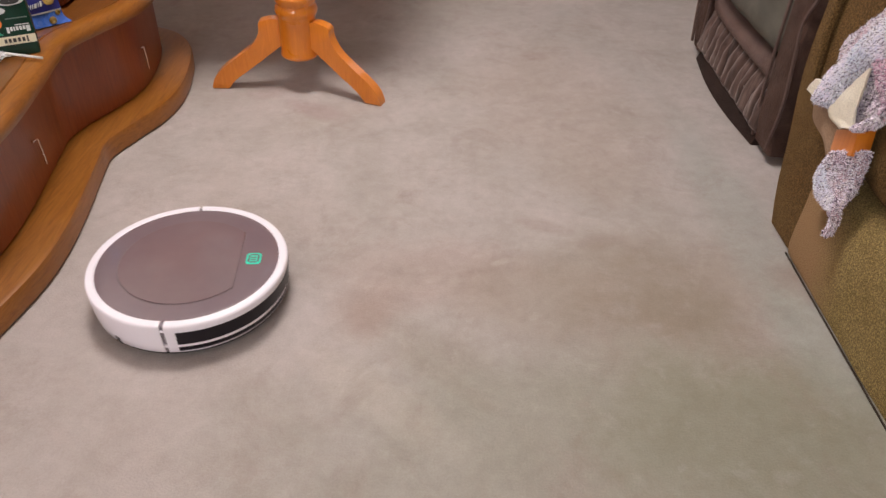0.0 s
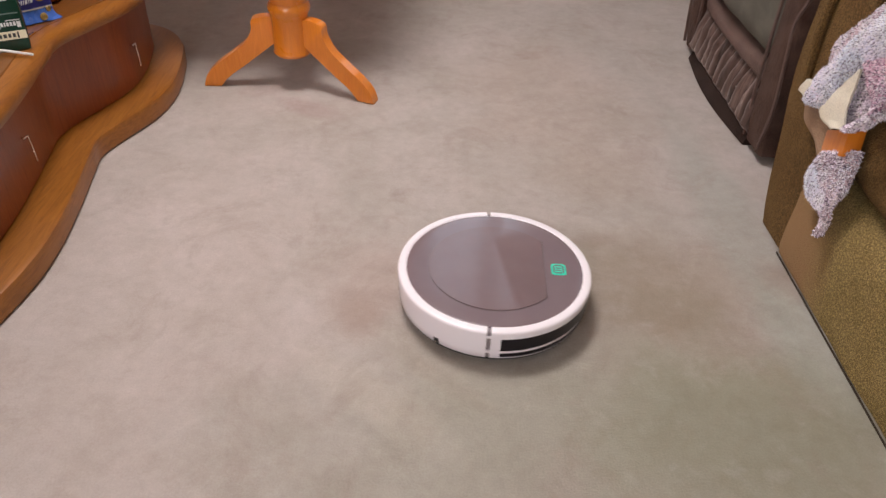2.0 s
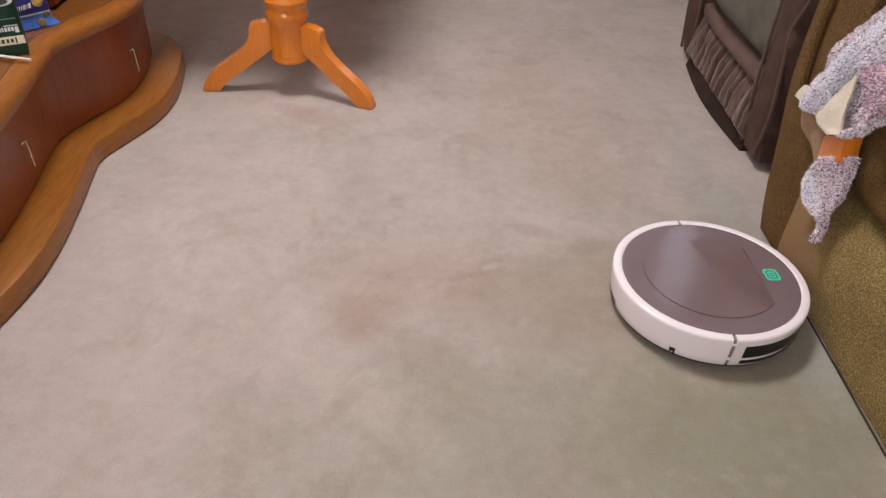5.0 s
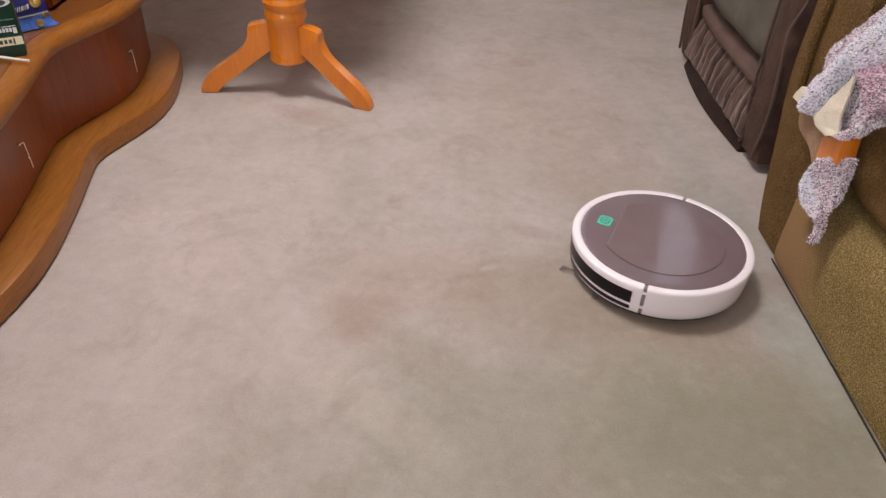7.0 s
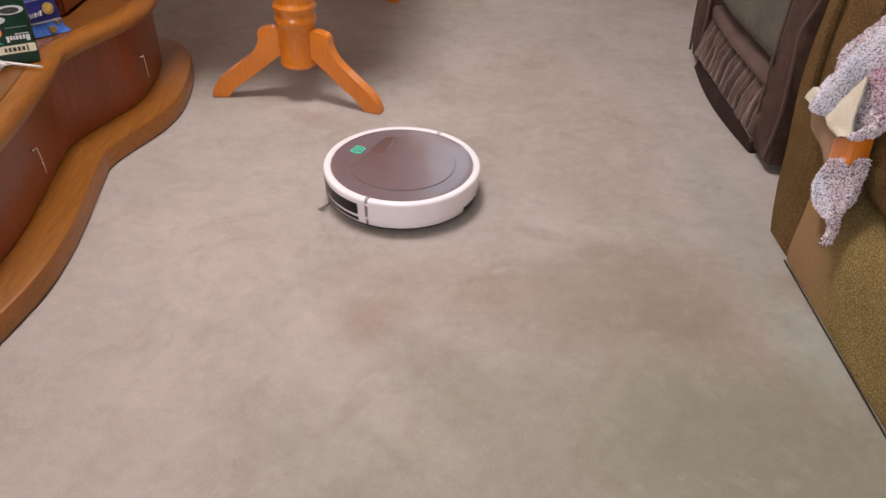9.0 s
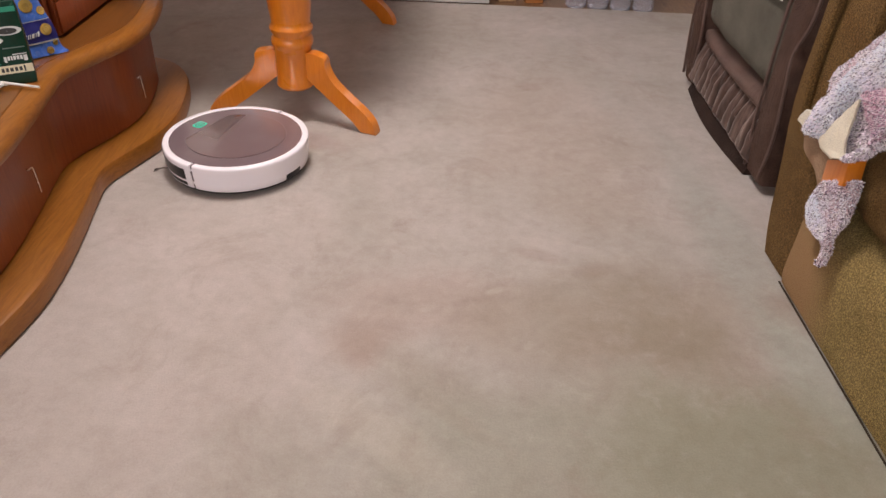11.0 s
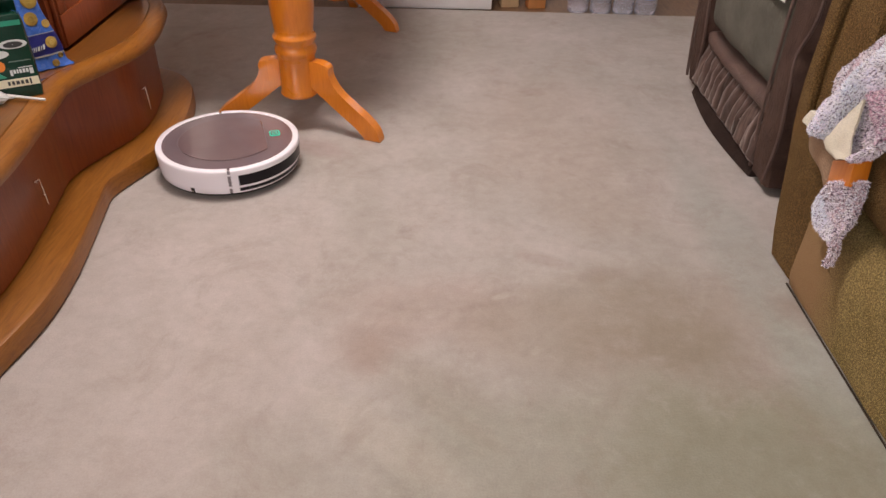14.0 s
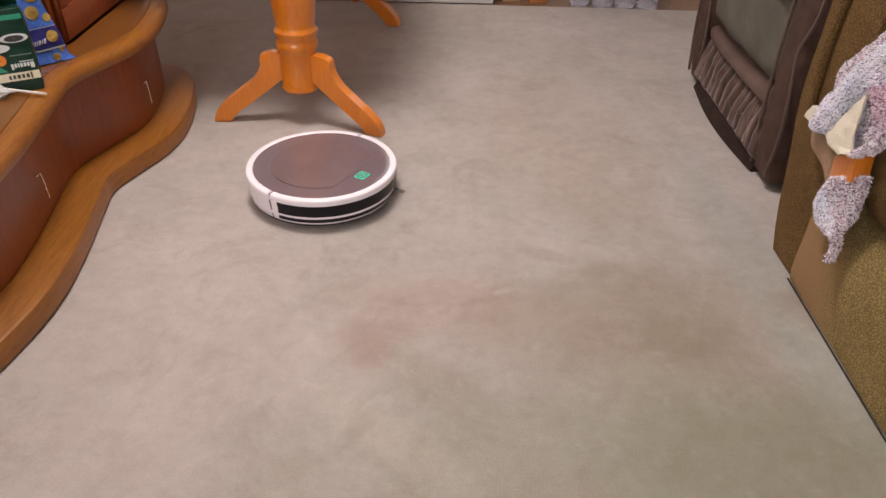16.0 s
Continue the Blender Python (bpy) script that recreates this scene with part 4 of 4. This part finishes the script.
# ---- things on the sideboard ----
def make_coffee_pack():
    p = base("coffee_pack", -0.781, 1.339, TOP_Z, label="dark green foil coffee pack with a cream band leaning back", category="coffee pack")
    p.matrix_basis = pose(-0.781, 1.339, TOP_Z + 0.001, 0, 0, 30) @ pose(0, 0, 0, -8)
    w, h = 0.100, 0.150
    bm = bmesh.new()
    cushion(bm, -w, 0.0, 0.0, 0.060, 0.0, h, 0.0015, 0.006, 10)
    part("pack", bm, M_PACK, p)
    bm = bmesh.new()
    grid(bm, 20, 8, lambda u, v: (-w + 0.004 + u * (w - 0.008), 0.030 + 0.026 * (1 - v) * (0.6 + 0.4 * math.sin(u * 9)), h + 0.001 + 0.034 * v + 0.002 * noise.noise((u * 6, v * 4, 1))))
    thicken(bm, 0.002)
    part("folded_top", bm, M_PACK, p, "crimped foil top")
    f = -0.0016

    def plate(x0, x1, z0, z1, d=0.0006):
        b = bmesh.new()
        box(b, x0, x1, f - d, f, z0, z1)
        return b

    part("light_stripe", plate(-w + 0.004, -0.004, 0.132, 0.141), M_PACK_LIGHT, p, "bright green stripe")
    band = part("cream_band", plate(-w + 0.003, -0.001, 0.0215, 0.0365), M_PAPER, p)
    # plain strokes where the name stands
    x = -0.014
    for wide, tall in ((0.0030, 0.0112), (0.0052, 0.0072), (0.0048, 0.0072), (0.0056, 0.0070), (0.0046, 0.0072), (0.0044, 0.0072)):
        b = plate(x - wide, x, 0.0290 - tall / 2, 0.0290 + tall / 2, 0.0012)
        part("lettering_bar", b, M_INK, band)
        x -= wide + 0.0026
    x = -0.006
    for wide, tall in ((0.0066, 0.0105), (0.0042, 0.0070), (0.0042, 0.0070), (0.0042, 0.0070), (0.0028, 0.0070), (0.0040, 0.0070), (0.0044, 0.0105)):
        part("lettering_bar", plate(x - wide, x, 0.0530 - tall, 0.0530, 0.0009), M_SILVER_INK, p)
        x -= wide + 0.0015
    part("lettering_bar", plate(-0.030, -0.006, 0.0552, 0.0566, 0.0009), M_SILVER_INK, p)
    part("lettering_bar", plate(-0.043, -0.006, 0.0672, 0.0690, 0.0009), M_GREY_INK, p)
    for cx, cz, rad, name, m in ((-0.027, 0.099, 0.024, "cup_rim", M_SILVER_INK), (-0.060, 0.083, 0.022, "saucer", M_SILVER_INK), (-0.027, 0.0985, 0.0165, "coffee", M_INK)):
        bm = bmesh.new()
        lathe(bm, [(0.001, 0.0), (rad, 0.0), (rad, 0.0008), (0.001, 0.0008)], 28, close=False)
        bmesh.ops.transform(bm, matrix=pose(cx, f - (0.0008 if m is M_INK else 0.0), cz, 90) @ Matrix.Diagonal((1.0, 0.34, 1.0, 1.0)), verts=bm.verts)
        part(name, bm, m, p)
    bm = bmesh.new()
    lathe(bm, [(0.001, 0.0), (0.010, 0.0), (0.010, 0.0009), (0.001, 0.0009)], 20, close=False)
    bmesh.ops.transform(bm, matrix=pose(-0.060, f, 0.062, 90), verts=bm.verts)
    part("round_seal", bm, M_ORANGE_INK, p)
    bm = bmesh.new()
    prism(bm, [(-0.098, 0.040), (-0.052, 0.040), (-0.066, 0.052), (-0.098, 0.060)], 0.0, 0.0005, 0, Matrix(((1, 0, 0, 0), (0, 0, -1, f), (0, 1, 0, 0), (0, 0, 0, 1))))
    part("green_swoosh", bm, M_PACK_LIGHT, p, "bright green printed swoosh")
    return p


make_coffee_pack()


def make_blue_bag():
    p = base("snack_bag", -0.784, 1.503, TOP_Z, label="crumpled blue foil bag with gold coins and a dark band", category="snack bag")
    p.matrix_basis = pose(-0.784, 1.500, TOP_Z + 0.002, 0, 0, 40) @ pose(0, 0, 0, -12)
    wide, high = 0.200, 0.240
    right_edge = spline([(0.0, 0.0), (-0.014, 0.014), (-0.0155, 0.045), (-0.024, 0.080), (-0.033, 0.118), (-0.036, 0.160), (-0.050, high)], 6)

    def right(h):
        for a, b in zip(right_edge, right_edge[1:]):
            if b.y >= h:
                return a.x + (b.x - a.x) * (h - a.y) / max(1e-6, b.y - a.y)
        return right_edge[-1].x

    def spot(side, x, h, lift=0.0):
        r, l = right(h), -wide + 0.03 * (h / high) ** 2
        u = max(0.0, min(1.0, (x - l) / (r - l)))
        edge = math.sin(math.pi * u) ** 0.55 * (1 - 0.8 * (h / high) ** 4)
        crinkle = 0.0035 * noise.noise((x * 60, h * 55, side * 3)) + 0.0014 * noise.noise((x * 150, h * 130, side))
        return (x, 0.016 + side * 0.022 * edge + crinkle * min(1.0, 4 * edge) - lift, h)

    def skin(side):
        return lambda u, v: spot(side, (-wide + 0.03 * v * v) * (1 - u) + right(high * v) * u, high * v)

    bm = bmesh.new()
    grid(bm, 40, 40, skin(-1))
    grid(bm, 40, 40, skin(1))
    bmesh.ops.remove_doubles(bm, verts=bm.verts, dist=0.0004)
    part("bag", bm, M_BLUE, p)

    def strip(x0, low, top, lift):
        """A printed strip from x0 to the right edge between two slanting lines."""
        b = bmesh.new()
        grid(b, 30, 8, lambda u, v: spot(-1, x0 + u * (right(low + (top - low) * v) - 0.0008 - x0), low + (top - low) * v + 0.004 * u, lift))
        return thicken(b, 0.0004)

    part("dark_band", strip(-0.19, 0.026, 0.066, 0.0012), M_BLUE_DARK, p)
    part("gold_line", strip(-0.19, 0.0225, 0.0255, 0.0014), M_PALE_LINE, p, "pale printed line")
    part("gold_line", strip(-0.19, 0.0665, 0.0680, 0.0014), M_PALE_LINE, p, "pale printed line")
    for cx, cz, rad in ((-0.052, 0.137, 0.0165), (-0.060, 0.101, 0.0135), (-0.036, 0.051, 0.0118), (-0.034, 0.088, 0.0085), (-0.040, 0.010, 0.0075), (-0.0250, 0.0225, 0.0055),
                        (-0.105, 0.125, 0.015), (-0.150, 0.150, 0.015), (-0.110, 0.175, 0.015)):
        bm = bmesh.new()
        grid(bm, 24, 5, lambda u, v: spot(-1, cx + rad * (v + 0.001) * math.cos(2 * math.pi * u), cz + rad * (v + 0.001) * math.sin(2 * math.pi * u), 0.0022 + 0.0005 * math.cos(v * 16)))
        bmesh.ops.remove_doubles(bm, verts=bm.verts, dist=0.0002)
        part("gold_coin", bm, M_GOLD_INK, p, "printed gold coin")
    x = -0.080
    for stroke, tall in ((0.0018, 0.0085), (0.0018, 0.0085), (0.0018, 0.0085), (0.0048, 0.0085), (0.0018, 0.0085), (0.0042, 0.0095)):
        bm = bmesh.new()
        grid(bm, 2, 4, lambda u, v: spot(-1, x + stroke * u + 0.0025 * v, 0.0375 + tall * v + (x + 0.08) * 0.12, 0.0024))
        thicken(bm, 0.0003)
        part("lettering_bar", bm, M_SILVER_INK, p)
        x += stroke + 0.0022
    return p


make_blue_bag()


def make_wrapped_stick():
    p = base("wrapped_sweet", -0.830, 1.292, TOP_Z, label="wrapped sweet on a white stick in clear film", category="sweet")
    bm = bmesh.new()
    tube(bm, [(0.070, 0.008, 0.006), (0.0, 0.014, 0.010), (-0.06, 0.020, 0.008)], 0.0026)
    part("stick", bm, M_FRAME, p)
    bm = bmesh.new()

    def film(u, v):
        a = 2 * math.pi * u
        r = 0.022 * math.sin(math.pi * min(0.98, 0.1 + v)) * (1 + 0.5 * noise.noise((3 * math.cos(a), 3 * math.sin(a), 6 * v)))
        return (-0.055 + 0.075 * v, -0.006 + r * math.cos(a) * 1.1, max(0.002, 0.014 + r * math.sin(a) * 0.7))

    grid(bm, 22, 14, film)
    bmesh.ops.remove_doubles(bm, verts=bm.verts, dist=0.0004)
    part("wrapper", bm, M_FILM, p, "crumpled clear wrapper")
    return p


make_wrapped_stick()


# ---- far end of the room ----
FAR = -0.012
appliance = base("white_cabinet", -0.10, 3.16, FAR, label="white enamelled cabinet standing beyond the carpet", category="cabinet")
bm = bmesh.new()
box(bm, -0.28, 0.26, -0.23, 0.16, 0.03, 0.86, 0.008)
part("body", bm, M_WHITE_BOX, appliance)
bm = bmesh.new()
box(bm, -0.262, 0.262, -0.262, -0.2305, 0.010, 0.84, 0.004)
part("door", bm, M_WHITE_BOX, appliance)
bm = bmesh.new()
box(bm, -0.26, 0.24, -0.225, 0.15, 0.0, 0.0298)
part("kick_plate", bm, M_BLACK, appliance)


def make_bottle(x, y, rz, tint):
    b = base("water_bottle", x, y, FAR, rz, "clear plastic water bottle with a blue label", "bottle", "bottles at the far wall")
    bm = bmesh.new()
    prof = [(0.002, 0.004), (0.030, 0.001), (0.040, 0.010), (0.041, 0.03)]
    for i in range(7):
        prof += [(0.0385, 0.036 + 0.016 * i), (0.0415, 0.044 + 0.016 * i)]
    prof += [(0.041, 0.17), (0.036, 0.20), (0.022, 0.235), (0.013, 0.25), (0.013, 0.275)]
    lathe(bm, prof, 24)
    part("bottle_body", bm, M_PET, b)
    bm = bmesh.new()
    lathe(bm, [(0.0422, 0.07), (0.0428, 0.072), (0.0428, 0.145), (0.0422, 0.147)], 24, close=False)
    part("label_sleeve", bm, tint, b)
    bm = bmesh.new()
    lathe(bm, [(0.001, 0.292), (0.014, 0.291), (0.015, 0.288), (0.015, 0.268), (0.0135, 0.267)], 20, close=False)
    part("cap", bm, M_BLUE_LABEL, b)
    return b


for x, y, rz, tint in ((0.50, 2.93, 0, M_BLUE_LABEL), (0.585, 2.915, 40, M_BLUE_LABEL), (0.672, 2.91, 80, M_BLUE_LABEL), (0.758, 2.905, 10, M_BLUE_LABEL)):
    make_bottle(x, y, rz, tint)
for x, y, h, m, label in ((0.235, 3.00, 0.16, M_BEIGE, "small beige cardboard box by the wall"), (0.34, 2.99, 0.14, M_CARTON, "small orange carton by the wall")):
    bm = bmesh.new()
    box(bm, -0.035, 0.035, -0.03, 0.03, 0, h, 0.003)
    tagged(part("carton", bm, m, at=pose(x, y, FAR, 0, 0, 8)), label, "carton")


# ---- the robot vacuum ----
RIM, LID_R, TOP = 0.1655, 0.1505, 0.0745


def make_robot():
    r = base("robot_vacuum", 0, 0, 0, label="round white robot vacuum with a mauve lid and black front bumper", category="robot vacuum")
    # rear shell, open in front for the bumper
    bm = bmesh.new()
    side = [(0.130, 0.0150), (0.1590, 0.0150), (0.1606, 0.0165), (0.1628, 0.030), (0.1648, 0.058), (0.1654, 0.0690), (0.1650, 0.0718), (0.1638, 0.0738), (0.1615, 0.0747), (0.1525, 0.0750), (0.1512, 0.0735), (0.130, 0.0735)]
    lathe(bm, side, 60, 94.5, 265.5)
    part("shell", bm, M_WHITE, r, "glossy white plastic shell")
    bm = bmesh.new()
    lathe(bm, side, 64, -92.2, 92.2)
    bump = part("bumper", bm, M_WHITE, r, "white front bumper")
    bm = bmesh.new()
    lathe(bm, [(0.158, 0.0350), (0.1638, 0.0350), (0.1655, 0.0610), (0.158, 0.0610)], 64, -86.5, 86.5)
    part("sensor_window", bm, M_BLACK, bump, "glossy black sensor window")
    bm = bmesh.new()
    lathe(bm, [(0.155, 0.0205), (0.1622, 0.0205), (0.1634, 0.0288), (0.155, 0.0288)], 64, -86.5, 86.5)
    part("lower_strip", bm, M_BLACK, bump, "black lower bumper strip")
    for s in (-1, 1):
        bm = bmesh.new()
        lathe(bm, [(0.145, 0.016), (0.1585, 0.016), (0.1635, 0.058), (0.1610, 0.0715), (0.145, 0.0715)], 3, s * 93.35 - 1.2, s * 93.35 + 1.2)
        part("bumper_joint", bm, M_JOINT, r, "grey joint between shell and bumper")
        for z in (0.030, 0.061):
            bm = bmesh.new()
            lathe(bm, [(0.150, z), (0.1638, z), (0.1640, z + 0.004), (0.150, z + 0.004)], 3, s * 93.35 - 1.25, s * 93.35 + 1.25)
            part("joint_clip", bm, M_WHITE, r)
    # notches in the skirt
    bm = bmesh.new()
    lathe(bm, [(0.150, 0.0130), (0.1605, 0.0130), (0.1634, 0.0295), (0.150, 0.0295)], 6, 169.5, 187.0)
    part("charging_notch", bm, M_BLACK, r, "black charging notch in the rear edge")
    bm = bmesh.new()
    lathe(bm, [(0.150, 0.0130), (0.1603, 0.0130), (0.1632, 0.0285), (0.150, 0.0285)], 2, -126.0, -122.6)
    jack = part("power_jack", bm, M_BLACK, r, "small power socket")
    bm = bmesh.new()
    box(bm, -0.0018, 0.0018, -0.001, 0.001, -0.0018, 0.0018, 0.0005)
    part("pin", bm, M_STEEL, jack, at=pose(0.1634 * math.cos(radians(-124.3)), 0.1634 * math.sin(radians(-124.3)), 0.021, 0, 0, -34))
    # lid
    bm = bmesh.new()
    lathe(bm, [(0.001, 0.0752), (0.06, 0.0751), (0.11, 0.0748), (0.140, 0.0744), (0.1480, 0.0741), (0.1506, 0.0734), (0.1506, 0.070)], 96, close=False)
    lid = part("lid", bm, M_LID, r, "glossy mauve lid")

    def hatch(rad, front):
        half = math.degrees(math.acos(front / rad))
        pts = [(rad * math.cos(radians(a)), rad * math.sin(radians(a))) for a in np.linspace(half, 360 - half, 72)]
        return pts

    def on_lid(x, y):
        q = math.hypot(x, y)
        return 0.0752 - 0.0004 * (q / 0.11) ** 2

    outer, inner = hatch(0.1146, 0.0868), hatch(0.1136, 0.0858)
    bm = bmesh.new()
    n = len(outer)
    ra = [bm.verts.new((x, y, on_lid(x, y) + 0.00035)) for x, y in outer]
    rb = [bm.verts.new((x, y, on_lid(x, y) + 0.00035)) for x, y in inner]
    for i in range(n):
        bm.faces.new((ra[i], ra[(i + 1) % n], rb[(i + 1) % n], rb[i]))
    thicken(bm, 0.0003)
    part("hatch_groove", bm, M_SEAM, lid, "fine dark outline of the dust hatch")
    bm = bmesh.new()
    prism(bm, hatch(0.1130, 0.0852), 0.0747, 0.0759, 0.0005)
    part("dust_hatch", bm, M_HATCH, lid, "dust bin hatch with a straight front edge")
    # button
    bm = bmesh.new()
    outline = []
    for cx, cy, a0 in ((0.0070, 0.0095, 0), (-0.0070, 0.0095, 90), (-0.0070, -0.0095, 180), (0.0070, -0.0095, 270)):
        outline += [(cx + 0.0055 * math.cos(radians(a0 + 18 * i)), cy + 0.0055 * math.sin(radians(a0 + 18 * i))) for i in range(6)]
    prism(bm, outline, 0, 0.0007, 0.0002)
    button = part("power_button", bm, M_GREEN, lid, "glowing green button", pose(0.109, 0, 0.0749))
    for x, y, wx, wy in ((0.0, 0.0098, 0.0062, 0.0014), (0.0, -0.0098, 0.0062, 0.0014), (0.0078, 0.0, 0.0013, 0.0088), (-0.0078, 0.0, 0.0013, 0.0088), (0.0, 0.0030, 0.0046, 0.0014), (0.0, -0.0030, 0.0046, 0.0014)):
        bm = bmesh.new()
        box(bm, x - wx, x + wx, y - wy, y + wy, 0.0005, 0.0010)
        part("button_mark", bm, M_LID, button)
    # underside
    bm = bmesh.new()
    lathe(bm, [(0.001, 0.007), (0.148, 0.007), (0.1575, 0.0105), (0.1580, 0.0145), (0.150, 0.03), (0.001, 0.03)], 64, close=False)
    under = part("underside", bm, M_RUBBER, r, "dark underside")
    for s in (-1, 1):
        bm = bmesh.new()
        lathe(bm, [(0.010, -0.011), (0.031, -0.011), (0.033, -0.008), (0.033, 0.008), (0.031, 0.011), (0.010, 0.011)], 28)
        bmesh.ops.transform(bm, matrix=pose(-0.01, s * 0.112, 0.033, 90), verts=bm.verts)
        part("wheel", bm, M_RUBBER, r, "black drive wheel")
    bm = bmesh.new()
    bmesh.ops.create_uvsphere(bm, u_segments=16, v_segments=10, radius=0.011)
    bmesh.ops.transform(bm, matrix=pose(0.105, 0, 0.012), verts=bm.verts)
    part("castor", bm, M_RUBBER, r)
    bm = bmesh.new()
    lathe(bm, [(0.001, -0.003), (0.011, -0.003), (0.013, 0.002), (0.010, 0.006)], 16, close=False)
    for k in range(3):
        a = radians(120 * k)
        for j in range(5):
            da = radians((j - 2) * 3.2)
            tube(bm, [(0.008 * math.cos(a), 0.008 * math.sin(a), 0.0), (0.045 * math.cos(a + da * 0.4), 0.045 * math.sin(a + da * 0.4), -0.002),
                      (0.060 * math.cos(a + da), 0.060 * math.sin(a + da), -0.006)], 0.0007, 4)
    brush = part("side_brush", bm, M_BRISTLE, r, "three-armed grey side brush")
    return r, brush


robot, brush = make_robot()


# ---- what moves ----
def motions():
    drive = [
        (0.0, -0.431, 0.979, 5.0), (0.5, -0.309, 0.983, 1.0), (1.0, -0.171, 0.987, 0.1), (1.5, -0.034, 0.989, -0.8), (2.0, 0.102, 0.989, -1.8),
        (2.5, 0.239, 0.988, -1.9), (3.0, 0.339, 0.986, -1.5), (3.5, 0.403, 0.983, -1.2), (4.0, 0.439, 0.985, -1.1), (4.2, 0.453, 0.985, -1.0),
        (4.7, 0.488, 0.988, -1.0), (5.0, 0.480, 1.005, 2.0), (5.4, 0.474, 1.040, 28.0), (5.9, 0.473, 1.072, 70.0), (6.3, 0.473, 1.085, 109.0),
        (6.5, 0.471, 1.090, 130.1), (6.8, 0.455, 1.099, 150.0), (7.0, 0.425, 1.113, 154.2), (7.5, 0.314, 1.164, 154.2), (8.0, 0.178, 1.230, 154.4),
        (8.5, 0.045, 1.293, 154.4), (9.0, -0.091, 1.361, 154.6), (9.5, -0.226, 1.428, 154.2), (10.0, -0.348, 1.491, 154.2), (10.2, -0.374, 1.502, 154.2),
        (10.8, -0.452, 1.540, 154.2), (11.3, -0.506, 1.562, 154.2), (11.8, -0.512, 1.562, 154.2), (12.05, -0.512, 1.561, 147.0), (12.3, -0.512, 1.562, 128.4),
        (12.5, -0.513, 1.566, 108.0), (13.0, -0.517, 1.575, 71.0), (13.5, -0.517, 1.582, 46.2), (14.0, -0.518, 1.583, 17.7), (14.25, -0.519, 1.583, -5.0),
        (14.5, -0.519, 1.581, -29.4), (14.65, -0.513, 1.578, -30.0), (15.0, -0.471, 1.556, -30.0), (15.5, -0.387, 1.508, -29.8), (16.0, -0.278, 1.447, -29.4),
    ]
    walk(robot, [(t, pose(x, y, 0.001, 0, 0, a)) for t, x, y, a in drive])
    # the side brush turns all the time
    walk(brush, [(0.1 * i, pose(0.098, 0.092, 0.009, 0, 0, 76.0 * i - 44)) for i in range(161)])


motions()
